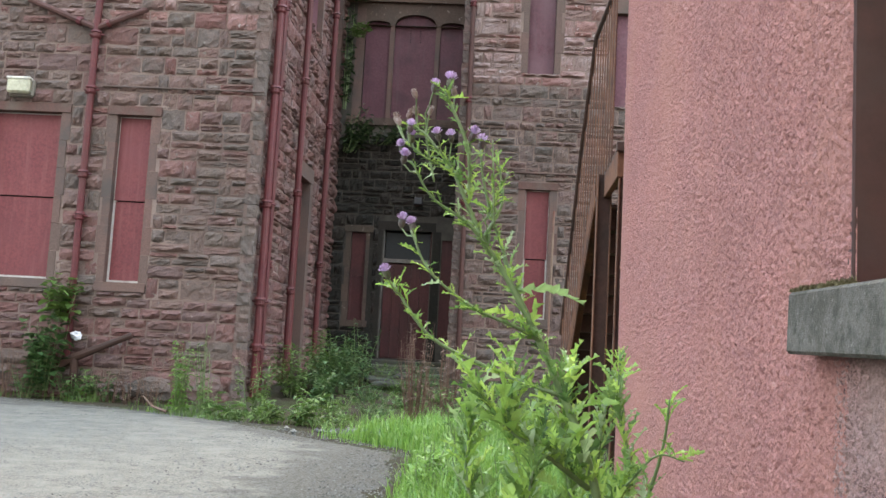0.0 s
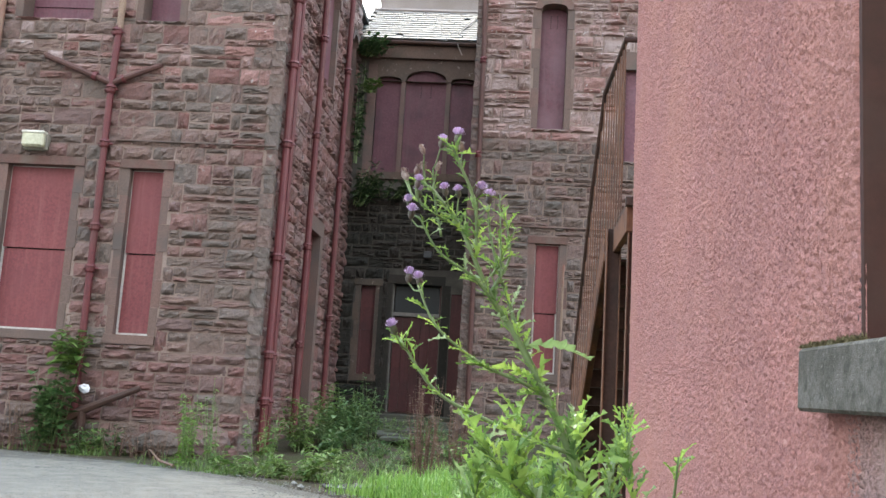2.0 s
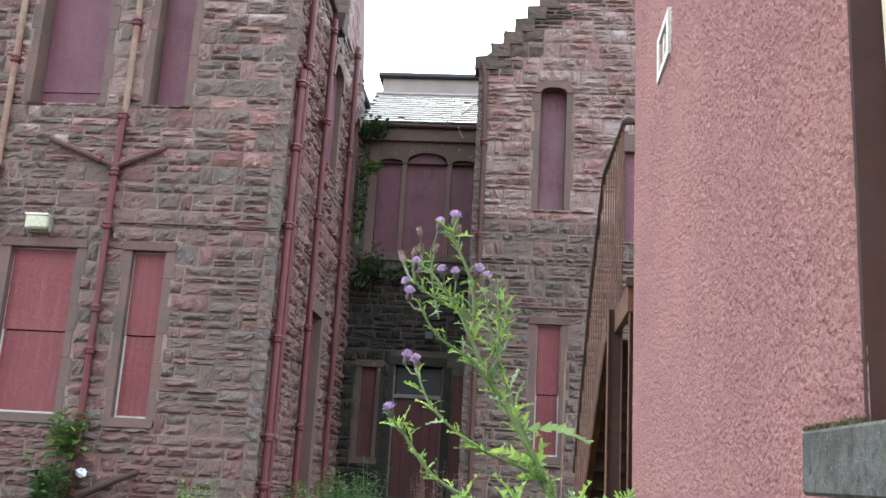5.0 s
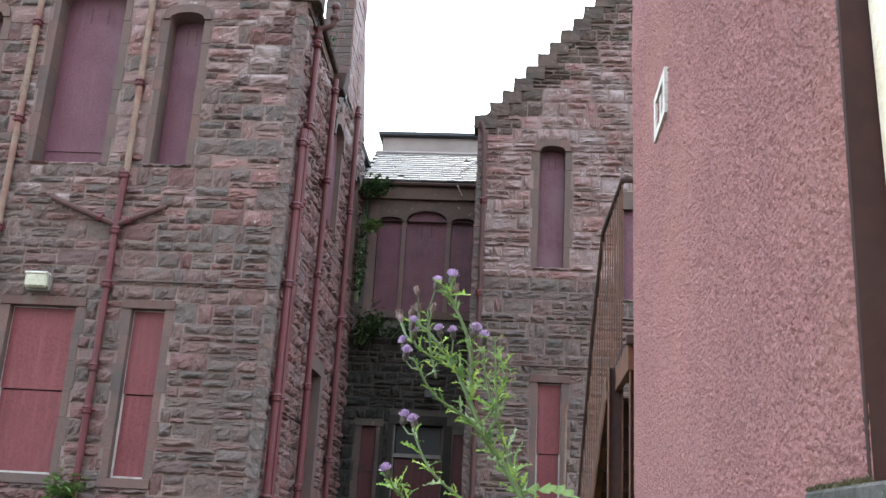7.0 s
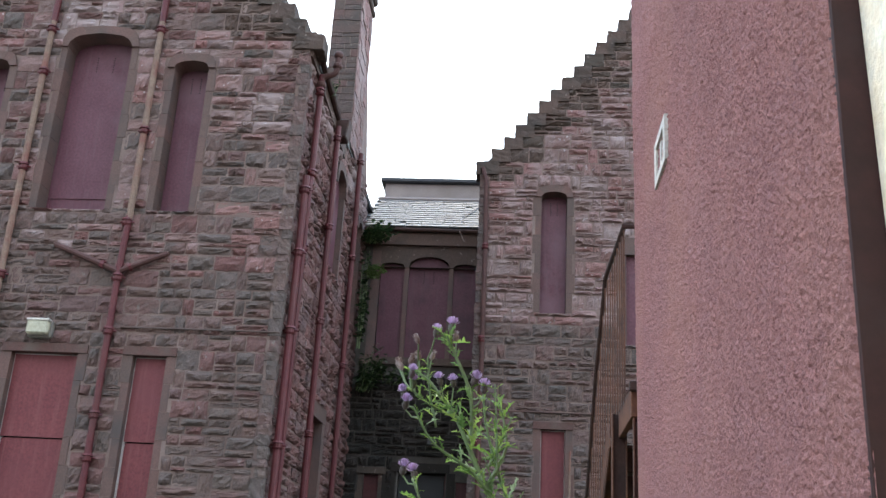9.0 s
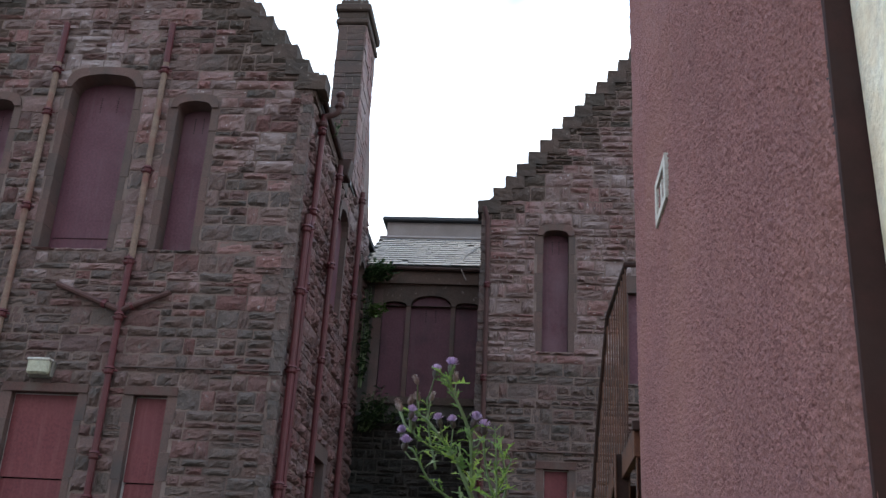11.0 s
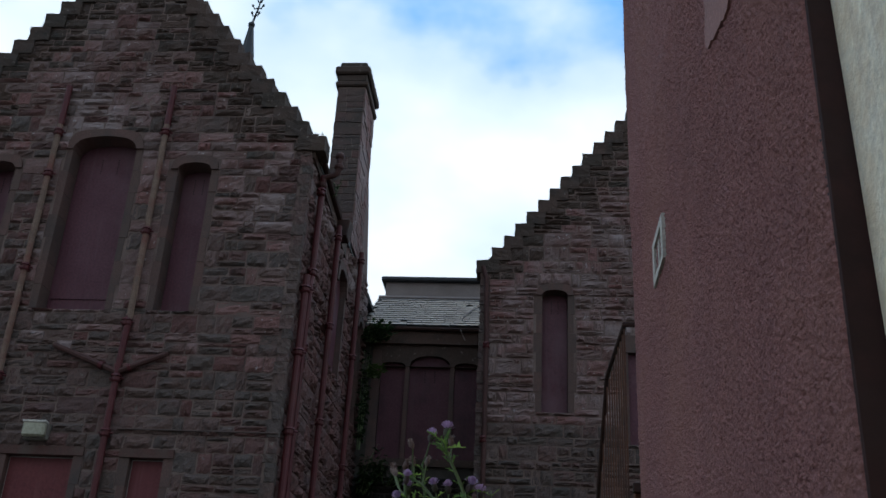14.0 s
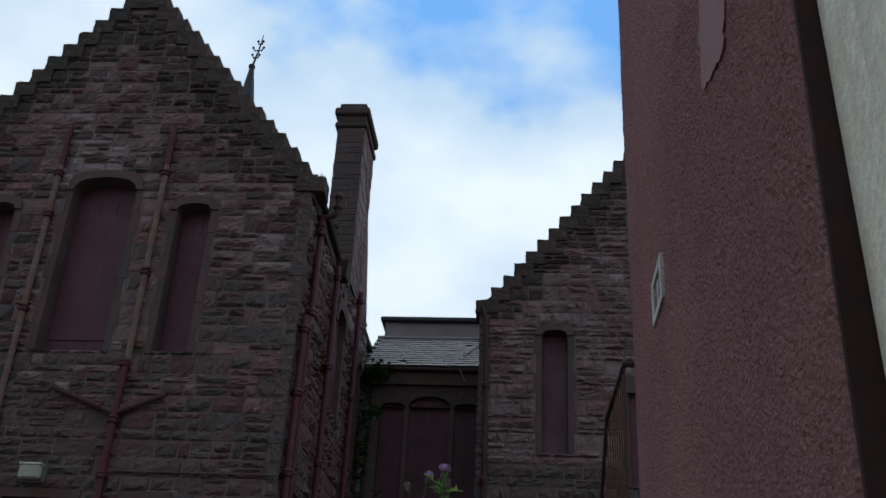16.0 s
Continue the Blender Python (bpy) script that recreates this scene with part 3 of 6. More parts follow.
def window_set(name, place, u0, u1, v0, v1, arch, board, boards, label, margin=0.125, sill=True, vents=False, gap=True, lintel=0.14, depth=0.12, stone=None):
    """A boarded window: stone surround, timber frame and painted boards set back in the wall. Returns the area to keep free of rubble."""
    at = place((u0 + u1) / 2, v0, 0)
    win = thing(name, at, label, kind="structure")
    rng = random.Random(name)
    taken = []
    stone = stone or DRESSED
    # jamb stones, one above another
    for s in (-1, 1):
        inner = u0 if s < 0 else u1
        top = v1 - arch
        n = max(3, round((top - v0) / 0.42))
        for k in range(n):
            wide = margin * (rng.uniform(1.1, 1.4) if k % 2 else rng.uniform(0.85, 1.0))
            a, b = sorted((inner, inner + s * wide))
            bm = bmesh.new()
            lo, hi = v0 + (top - v0) * k / n, v0 + (top - v0) * (k + 1) / n
            slab(bm, place, rect(a, b, lo + 0.003, hi - 0.003), -depth - 0.02, 0.004 + rng.uniform(0, 0.01))
            part("jamb_stone", bm, stone, win)
            taken.append((a, b, lo, hi))
    if arch > 0:
        outer = arched(u0 - margin, u1 + margin, v1 - arch, v1 + 0.15, arch + 0.15, power=0.4)
        inner = arched(u0, u1, v1 - arch, v1, arch)
        n = 6
        for k in range(n):
            a0, a1 = 2 + 8 * k / n, 2 + 8 * (k + 1) / n

            def on(loop, q):
                i = min(int(q), len(loop) - 2)
                f = q - i
                return (loop[i][0] * (1 - f) + loop[i + 1][0] * f, loop[i][1] * (1 - f) + loop[i + 1][1] * f)
            q = [a0, (a0 + a1) / 2, a1]
            bm = bmesh.new()
            slab(bm, place, [on(outer, x) for x in q] + [on(inner, x) for x in reversed(q)], -depth - 0.02, 0.04 + rng.uniform(0, 0.012))
            part("arch_stone", bm, stone, win)
    else:
        bm = bmesh.new()
        slab(bm, place, rect(u0 - margin * 1.25, u1 + margin * 1.25, v1 + 0.004, v1 + lintel), -depth - 0.02, 0.035)
        part("lintel", bm, BOARD_TRIM if lintel < 0.2 and stone is DRESSED else stone, win)
    if sill:
        bm = bmesh.new()
        slab(bm, place, rect(u0 - margin, u1 + margin, v0 - 0.14, v0 - 0.004), -depth - 0.02, 0.05)
        part("window_sill", bm, stone, win)
    # timber frame
    f = 0.035
    bm = bmesh.new()
    slab(bm, place, arched(u0 + 0.002, u1 - 0.002, v0, v1 - 0.002, arch), -depth - 0.06, -depth + 0.012, [arched(u0 + f, u1 - f, v0 + f, v1 - f, arch * 0.9)])
    part("window_frame", bm, FRAME_W if gap else board, win, "peeling off-white timber frame" if gap else "")
    # boards
    cuts = [v0 + 0.012] + boards + [v1]
    for k in range(len(cuts) - 1):
        lo, hi = cuts[k], cuts[k + 1] - (0.02 if gap or k == len(cuts) - 2 else 0.005)
        a = arch if k == len(cuts) - 2 else 0
        bm = bmesh.new()
        slab(bm, place, arched(u0 + 0.018, u1 - 0.014, lo, hi, a), -depth - 0.005, -depth + 0.02 - (0.02 if k == 0 and boards else 0))
        bd = part("board", bm, board, win)
        if vents and k == len(cuts) - 2:
            c, w = (u0 + u1) / 2, (u1 - u0)
            for s in (-1, 1):
                for i in range(7):
                    bm = bmesh.new()
                    uu, vv = c + s * w * 0.13, hi - arch - 0.22 - i * 0.045 + 0.2
                    slab(bm, place, [(uu + 0.012 * math.cos(q), vv + 0.012 * math.sin(q)) for q in (0, 1.05, 2.1, 3.15, 4.2, 5.25)], -depth + 0.015, -depth + 0.023)
                    part("vent_hole", bm, BOARD_GAP, bd)
    bm = bmesh.new()
    slab(bm, place, rect(u0 - 0.02, u1 + 0.02, v0 - 0.02, v1 + 0.03), -depth - 0.16, -depth - 0.09)
    part("backing", bm, BOARD_GAP, win)
    top = v1 + (0.1 if arch > 0 else lintel)
    return taken + [(u0 - margin * 0.8, u1 + margin * 0.8, v0 - (0.14 if sill else 0), v1 - arch), (u0 - margin * (0.6 if arch else 1.18), u1 + margin * (0.6 if arch else 1.18), v1 - arch, top)]


BOARD_TRIM = stuff_of("red_painted_lintel", [(0.125, 0.058, 0.05), (0.105, 0.066, 0.055)], rough=0.85, grain=45, relief=0.3, depth=0.005, blotch=(0.12, 0.09, 0.075), patch=2.0)

FL = front(LY)
left_windows = [
    ("window_1", -8.05, -6.97, 1.77, 4.36, 0, BOARD, [3.05], "large ground-floor window boarded up with red-painted sheets"),
    ("window_2", -6.08, -5.54, 1.77, 4.36, 0, BOARD, [3.04], "narrow ground-floor window boarded up with red-painted sheets"),
    ("window_3", -9.62, -9.12, 1.77, 4.36, 0, BOARD, [3.04], "narrow ground-floor window boarded up with red-painted sheets"),
    ("window_4", -8.08, -6.97, 6.80, 10.0, 0.26, BOARD_UP, [7.10], "tall arched upper window boarded with faded maroon sheets"),
    ("window_5", -6.09, -5.55, 6.80, 9.56, 0.13, BOARD_UP, [], "narrow arched upper window boarded with a faded maroon sheet"),
    ("window_6", -9.62, -9.12, 6.80, 9.56, 0.13, BOARD_UP, [], "narrow arched upper window boarded with a faded maroon sheet"),
]
left_blocks, left_holes = [], []
for nm, a, b, c, d, arch, mat, bd, lab in left_windows:
    deep = 0.13 if c < 5 else 0.34
    if c > 5:
        a, d = a - 0.06, d + (0.11 if arch > 0.2 else 0.02)
    left_blocks += window_set(nm, FL, a, b, c, d, arch, mat, bd, lab, sill=c < 5, vents=arch > 0, gap=c < 5, depth=deep)
    left_holes.append(rect(a - 0.012, b + 0.012, c - 0.012, d + 0.012))
left_outline, left_ends = gable(MID, HALF, LFOOT, MID + HALF - LX)
bm = bmesh.new()
slab(bm, FL, left_outline, -0.5, 0.0, left_holes)
wall_left = tagged(part("wall_front_left", bm, MORTAR), "gabled wall of brown and red rock-faced sandstone", kind="structure")

# the passage narrows a little towards its end
FS = lambda u, v, w: Vector((LX + 0.011 * (u - LY) + w, u, v))
side_blocks, side_holes = [], []
for nm, a, b, c, d, arch, mat, bd, lab in [
    ("window_7", 18.05, 18.95, 6.95, 9.1, 0.4, BOARD_UP, [], "arched upper window of the passage, boarded maroon"),
    ("window_8", 20.6, 21.1, 6.6, 8.9, 0.2, BOARD_UP, [], "narrow dark upper window by the inner corner"),
]:
    side_blocks += window_set(nm, FS, a, b, c, d, arch, mat, bd, lab, sill=False, gap=False)
    side_holes.append(rect(a - 0.012, b + 0.012, c + 0.001, d + 0.012))
# doorway in the flank
door = thing("door_1", (LX, 18.3, 0.35), "tall recessed side doorway with a worn stone surround and dark red door", kind="structure")
bm = bmesh.new()
slab(bm, FS, rect(17.82, 18.78, 0.45, 4.05), -0.22, -0.13)
part("leaf", bm, BOARD, door)
bm = bmesh.new()
slab(bm, FS, rect(17.55, 19.05, 4.06, 4.34), -0.4, 0.03)
part("lintel", bm, DRESSED, door)
for a, b in ((17.58, 17.8), (18.8, 19.02)):
    bm = bmesh.new()
    slab(bm, FS, rect(a, b, 0.3, 4.055), -0.4, 0.026)
    part("jamb", bm, DRESSED, door)
bm = bmesh.new()
slab(bm, FS, rect(17.8, 18.8, 0.2, 0.44), -0.4, 0.06)
part("threshold", bm, SLAB, door)
side_holes.append(rect(17.785, 18.815, 0.42, 4.075))
side_blocks.append((17.55, 19.05, 0.0, 4.34))
SIDE_END = 21.6
side_outline = [(LY + 0.5, -0.3), (SIDE_END, -0.3), (SIDE_END, 9.1), (21.25, 10.2), (20.7, 11.6), (20.35, 12.3), (20.2, 13.0), (18.8, 13.0), (18.8, 9.75), (17.7, 9.7), (LY + 0.5, 9.98)]
bm = bmesh.new()
slab(bm, FS, side_outline, -0.55, 0.0, side_holes)
wall_side = tagged(part("wall_passage", bm, MORTAR), "long passage wall of reddish rock-faced sandstone", kind="structure")


def side_ends(v):
    if v < 9.6:
        return 15.15, SIDE_END - 0.02 - 0.25 * max(0, v - 9.1)
    k = (v - 9.6) / 3.4
    return 18.8, 21.4 - 1.2 * k


# ---- right wing ----
RY = 20.0
FR = front(RY)
RMID, RFOOT = 2.76, 10.06
right_blocks, right_holes = [], []
for nm, a, b, c, d, arch, mat, bd, lab in [
    ("window_10", 0.28, 0.82, 6.72, 9.34, 0.12, BOARD_UP, [], "narrow arched window of the far wing, boarded maroon"),
    ("window_11", 0.36, 0.84, 1.75, 4.33, 0, BOARD, [2.95], "narrow ground-floor window of the far wing, boarded red"),
    ("window_12", 2.05, 3.2, 6.1, 8.02, 0, BOARD_UP, [], "wide upper opening boarded maroon above the iron stair"),
]:
    if arch:
        d += 0.06
    right_blocks += window_set(nm, FR, a, b, c, d, arch, mat, bd, lab, sill=c < 5, vents=arch > 0, gap=c < 5, lintel=0.14 if c < 5 else 0.38, depth=0.28 if arch else 0.12)
    right_holes.append(rect(a - 0.012, b + 0.012, c - 0.012, d + 0.012))
right_outline, right_ends = gable(RMID, 3.78, RFOOT)
bm = bmesh.new()
slab(bm, FR, right_outline, -0.5, 0.0, right_holes)
wall_right = tagged(part("wall_front_right", bm, MORTAR), "crow-stepped gable wall of the far sandstone wing", kind="structure")
RX = RMID - 3.78

# ---- wall at the passage's end ----
BY = 21.5
FB = front(BY)
bm = bmesh.new()
slab(bm, FB, rect(LX, RX + 0.3, -0.3, 9.0), -0.5, 0.0, [rect(-3.30, -1.12, 6.0, 8.4), rect(-3.335, -2.985, 1.585, 3.515), rect(-2.62, -1.58, 0.82, 3.58), rect(-1.36, -1.1, 1.2, 3.4)])
wall_end = tagged(part("wall_end", bm, SHADED_MORTAR), "soot-dark stone wall closing the passage, recess shade put into its colour", kind="structure")
# side of the far wing towards the passage
bm = bmesh.new()
slab(bm, lambda u, v, w: Vector((RX - w, u, v)), [(20.5, 10.1), (20.5, -0.3), (21.5, -0.3), (21.5, 10.1)], -0.5, -0.002)
tagged(part("wall_return", bm, MORTAR), "short sandstone return of the far wing", kind="structure")
# closing walls out of sight
for nm, lo, hi in (("wall_left_far", (-11.28, 15.5, -0.3), (-10.8, 24, 9.8)), ("wall_back", (-10.8, 24, -0.3), (6.4, 24.4, 9.6)), ("wall_right_far", (5.98, 20.5, -0.3), (6.48, 24.4, 9.9)), ("wall_inner", (LX - 0.5, 21.62, -0.3), (LX, 24, 8.9))):
    bm = bmesh.new()
    box(bm, lo, hi)
    tagged(part(nm, bm, MORTAR), "plain rear wall of the sandstone building", kind="structure")


# ---- roofs ----
def roof(name, mid, half, y0, y1, foot, top, label):
    bm = bmesh.new()
    slab(bm, front(y0), [(mid - half, foot), (mid + half, foot), (mid + half, foot + 0.12), (mid, top), (mid - half, foot + 0.12)], y0 - y1, 0)
    return tagged(part(name, bm, SLATE), label, kind="structure")


roof("roof_left", MID, HALF - 0.02, 15.5, 24, 9.78, 13.7, "slate roof of the near wing")
roof("roof_right", RMID, 3.76, 20.5, 26, 10.15, 13.9, "slate roof of the far wing")


# ---- pink building beside the yard's entrance ----
WX = 0.75


def pink_far(z):
    return 6.72 + 0.028 * z


FW = lambda u, v, w: Vector((WX - w, -u, v))
OPEN = (0.9, 2.275, 1.10, 3.3)
bm = bmesh.new()
slab(bm, FW, [(6, -0.2), (-pink_far(-0.2) + 0.02, -0.2), (-pink_far(8.5) + 0.02, 8.5), (6, 8.5)], -0.35, -0.012, [rect(-OPEN[1] - 0.004, -OPEN[0], OPEN[2], OPEN[3])])
pink = tagged(part("wall_roughcast", bm, RENDER_PINK), "tall wall of pink roughcast with a worn corner", kind="structure")
# the thrown coat: a fine uneven skin
def coat(name, ys, zs, label, material=RENDER_PINK):
    rng = random.Random(name)
    rv, rf = [], []
    nu = len(ys)
    for z in zs:
        far = pink_far(z)
        for y in ys:
            yy = y if y < 6.0 else 6.0 + (y - 6.0) * (far - 6.0)
            p = Vector((0, yy, z))
            h = 0.01 * noise.noise(p * 1.4) + 0.0125 * max(-0.4, noise.noise(p * 82)) + 0.006 * noise.noise(p * 120) + rng.uniform(-0.002, 0.002)
            if y == ys[0]:
                h, yy = -0.014, yy + (0.007 * noise.noise(p * 30) - 0.006 * max(0.0, min(1.0, (1.42 - z) / 0.25)) if z > 1.05 else 0)
            if y > 6.8:
                h, yy = h - 0.025 * (y - 6.8) / 0.2, yy + 0.012 * noise.noise(p * 25)
            rv.append((WX - h, yy, z))
    for j in range(len(zs) - 1):
        for i in range(nu - 1):
            a = j * nu + i
            rf.append((a, a + nu, a + nu + 1, a + 1))
    from_lists(name, rv, rf, material, pink, label, smooth=True)


coat("roughcast_coat", steps_of(2.275, 4.0, 0.0062) + steps_of(4.0, 7.0, 0.013)[1:], steps_of(0.1, 4.4, 0.008) + steps_of(4.4, 7.4, 0.013)[1:], "coarse thrown pink roughcast")
coat("roughcast_apron", steps_of(0.8, 2.36, 0.007), steps_of(0.1, 1.0, 0.0075), "rain-washed greyer roughcast below the sill", RENDER_WASHED)
bm = bmesh.new()
box(bm, (WX + 0.35, -6, -0.2), (6.0, 6.5, 8.4))
tagged(part("wall_core", bm, RENDER_PINK), "plain body of the pink roughcast building", kind="structure")
bm = bmesh.new()
box(bm, (WX + 0.02, 6.45, -0.2), (6.0, 6.62, 8.45))
tagged(part("wall_gable", bm, RENDER_PINK), "end wall of the pink roughcast building", kind="structure")

near_win = thing("window_13", (WX, 1.6, 1.1), "window by the sill closed with weathered pale plywood", kind="structure")
bm = bmesh.new()
box(bm, (WX + 0.005, 2.27, 1.08), (WX + 0.22, 2.305, 3.32), 0.004)
part("jamb", bm, JAMB, near_win, "dark brown painted jamb")
bm = bmesh.new()
box(bm, (WX + 0.099, 0.92, 1.1), (WX + 0.117, 2.269, 3.28), 0.003, Matrix.Translation((WX, 0, 1.1)) @ Matrix.Rotation(radians(-1.0), 4, "Y") @ Matrix.Translation((-WX, 0, -1.1)))
part("board", bm, PALE_BOARD, near_win, "weathered pale plywood sheet")
bm = bmesh.new()
box(bm, (WX - 0.07, 0.7, 0.948), (WX + 0.24, 2.505, 1.097), 0.008)
for v in bm.verts:
    v.co.z += 0.024 * (v.co.y - 2.505)
    v.co += 0.003 * Vector((noise.noise(v.co * 9), noise.noise(v.co * 7), noise.noise(v.co * 8)))
part("window_sill", bm, CONCRETE, near_win, "chipped grey concrete sill with moss on top")
mv, mf = [], []
rng = random.Random(2)
for k in range(2200):
    y = 2.505 - 0.34 * rng.random() ** 1.5
    x = WX - 0.066 + 0.066 * rng.random() ** 0.5
    back = (x - WX + 0.066) / 0.066
    h = rng.uniform(0.001, 0.007) + (0.008 + 0.018 * back) * rng.random() * max(0.0, 0.1 + 1.8 * noise.noise(Vector((x * 12, y * 24, 0))))
    a, w, n = rng.uniform(0, 6.28), rng.uniform(0.003, 0.007), len(mv)
    mv += [(x + w * math.cos(a), y + w * math.sin(a), 1.097 + 0.024 * (y - 2.505)), (x - w * math.cos(a), y - w * math.sin(a), 1.097 + 0.024 * (y - 2.505)), (x + rng.uniform(-0.006, 0.006), y + rng.uniform(-0.006, 0.006), 1.1 + 0.024 * (y - 2.505) + max(0.003, h))]
    mf.append((n, n + 1, n + 2))
tagged(from_lists("moss_tuft", mv, mf, MOSS), "small cushion of brown-green moss on the sill", kind="stuff")

BARE_PATCH = stuff_of("bare_grey_undercoat", [(0.335, 0.17, 0.15), (0.295, 0.15, 0.133)], rough=0.92, grain=60, relief=0.4, depth=0.005)
# white wall plate
plate = thing("wall_plate", (WX, 5.36, 3.33), "small cream square frame fixed on pink roughcast", "wall plate")
bm = bmesh.new()
slab(bm, FW, rect(-5.44, -5.01, 3.245, 3.515), -0.02, 0.022, [rect(-5.37, -5.08, 3.29, 3.47)])
part("frame", bm, PLATE, plate)
bm = bmesh.new()
slab(bm, FW, rect(-5.37, -5.08, 3.29, 3.47), -0.02, 0.004)
part("panel", bm, LAMP_BACK, plate)
bm = bmesh.new()
slab(bm, FW, rect(-5.26, -5.21, 3.31, 3.45), 0.0, 0.014)
part("bar", bm, PLATE, plate)
# bare streak where the pink coat has flaked away
rng = random.Random(19)
outline = [(-3.554, 3.523), (-3.304, 3.464), (-3.122, 3.403), (-3.022, 3.566), (-2.941, 3.660), (-2.891, 4.010), (-3.435, 4.445), (-3.405, 4.095), (-3.467, 3.958), (-3.550, 3.777)]
ragged = []
for (a, b), (c, d) in zip(outline, outline[1:] + outline[:1]):
    for k in range(5):
        f = k / 5
        ragged.append((a + (c - a) * f + rng.uniform(-0.025, 0.025), b + (d - b) * f + rng.uniform(-0.012, 0.012)))
bm = bmesh.new()
slab(bm, FW, ragged, -0.004, 0.008)
part("render_patch", bm, BARE_PATCH, pink, "bare grey patch where the pink coat has come off")

# ---- iron stair behind the pink building ----
# tread edges: the light they catch is put into this pale colour
LIT_EDGE = stuff_of("lit_bright_steel_edge", [(0.22, 0.19, 0.17), (0.3, 0.27, 0.24)], rough=0.5, metal=0.4, grain=40)
stair = thing("iron_stair", (1.2, 9.5, 0.0), "rust-red open steel stair with a railed landing", "stair")
SX0, SX1, LZ = 0.80, 1.62, 2.50
T0, T1 = 9.15, 12.6


def bar(name, a, b, wx, wz, mat, parent=stair, bevel=0.004, label=""):
    """A flat steel bar from a to b."""
    a, b = Vector(a), Vector(b)
    d = b - a
    q = d.to_track_quat("Y", "Z").to_matrix().to_4x4()
    bmx = bmesh.new()
    box(bmx, (-wx / 2, 0, -wz / 2), (wx / 2, d.length, wz / 2), bevel, Matrix.Translation(a) @ q)
    return part(name, bmx, mat, parent, label)


bm = bmesh.new()
box(bm, (SX0, 7.45, LZ), (SX1, T0, LZ + 0.04), 0.004)
landing = part("landing", bm, RUST_DARK, stair)
bar("landing_beam", (SX0 + 0.02, 7.45, LZ - 0.1), (SX0 + 0.02, T0, LZ - 0.1), 0.05, 0.2, RUST)
bar("landing_beam", (SX1, 7.45, LZ - 0.1), (SX1, T0, LZ - 0.1), 0.05, 0.2, RUST)
bar("landing_edge", (SX0 - 0.02, 7.42, LZ + 0.02), (SX1 + 0.02, 7.42, LZ + 0.02), 0.06, 0.07, RUST_DARK)
for x, y, w in ((0.85, 7.5, 0.075), (0.80, 8.45, 0.12), (SX1, 7.5, 0.075), (SX1, 8.45, 0.08)):
    # a rolled steel section: two flanges and a darker web between them
    bm = bmesh.new()
    box(bm, (x - w / 2 + 0.009, y - 0.008, 0), (x + w / 2 - 0.009, y + 0.008, LZ))
    post = part("post", bm, RUST_DARK, stair, "dark rust-streaked steel post")
    for q in (-1, 1):
        bm = bmesh.new()
        cx = x + q * (w / 2 - 0.0045)
        box(bm, (cx - 0.0045, y - w / 2, 0), (cx + 0.0045, y + w / 2, LZ), 0.002)
        part("flange", bm, RUST, post)
for x in (SX0 - 0.02, SX1):
    bar("stringer", (x, T0, LZ - 0.05), (x - (0.06 if x < 1 else 0), T1, 0.02), 0.012, 0.3, RUST)
    bar("stringer_flange", (x + 0.03, T0, LZ - 0.17), (x + 0.03 - (0.06 if x < 1 else 0), T1, -0.06), 0.08, 0.014, RUST)
for k in range(13):
    f = (k + 0.6) / 13.5
    y, z = T0 + (T1 - T0) * f, LZ * (1 - f)
    bm = bmesh.new()
    box(bm, (SX0 + 0.03 - 0.06 * f, y - 0.02, z - 0.03), (SX1, y + 0.23, z), 0.003)
    part("tread", bm, RUST_DARK, stair)
    # riser plates are added as dark fill between the open treads
    bm = bmesh.new()
    box(bm, (SX0 + 0.03 - 0.06 * f, y + 0.215, z - LZ / 13.5 - 0.03), (SX1, y + 0.221, z - 0.031))
    part("riser", bm, RUST_DARK, stair)
    bm = bmesh.new()
    box(bm, (SX0 + 0.03 - 0.06 * f, y - 0.026, z - 0.008), (SX1, y - 0.021, z + 0.004))
    part("nosing", bm, LIT_EDGE, stair, "pale tread edge, the light on it put into its colour")
RH = 1.47
rail = bmesh.new()
tube(rail, [(SX1, 7.9, LZ + RH), (SX0, 7.9, LZ + RH), (SX0, T0 + 0.65, LZ + RH + 0.17), (SX0 - 0.03, T0 + 1.6, LZ + RH - 0.68), (SX0 - 0.06, T1 + 0.1, RH - 0.2)], 0.024, 8)
part("handrail", rail, RUST_DARK, stair)
for k in range(20):
    f = k / 19
    y = 7.95 + (T1 - 8.05) * f ** 1.1
    g = max(0, (y - T0) / (T1 - T0))
    low = LZ * (1 - g)
    gh = max(0, (y - T0 - 0.55) / (T1 - T0 - 0.45))
    high = (LZ + RH + 0.04) * (1 - gh) + (RH - 0.2) * gh
    bm = bmesh.new()
    tube(bm, [(SX0 - 0.06 * g, y, low), (SX0 - 0.06 * g, y, high)], 0.0075, 5)
    part("baluster", bm, RUST, stair)
for k in range(5):
    bm = bmesh.new()
    tube(bm, [(SX0 + 0.1 + 0.17 * k, 7.9, LZ), (SX0 + 0.1 + 0.17 * k, 7.9, LZ + RH)], 0.009, 5)
    part("baluster", bm, RUST, stair)
pole = thing("standing_pole", (0.88, 19.6, 0.4), "thin pale pole leaning by the far wing's window", "pole")
bm = bmesh.new()
tube(bm, [(0.90, 19.7, 0.35), (0.93, 19.85, 3.9)], 0.022, 6)
part("shaft", bm, PIPE_BARE, pole)

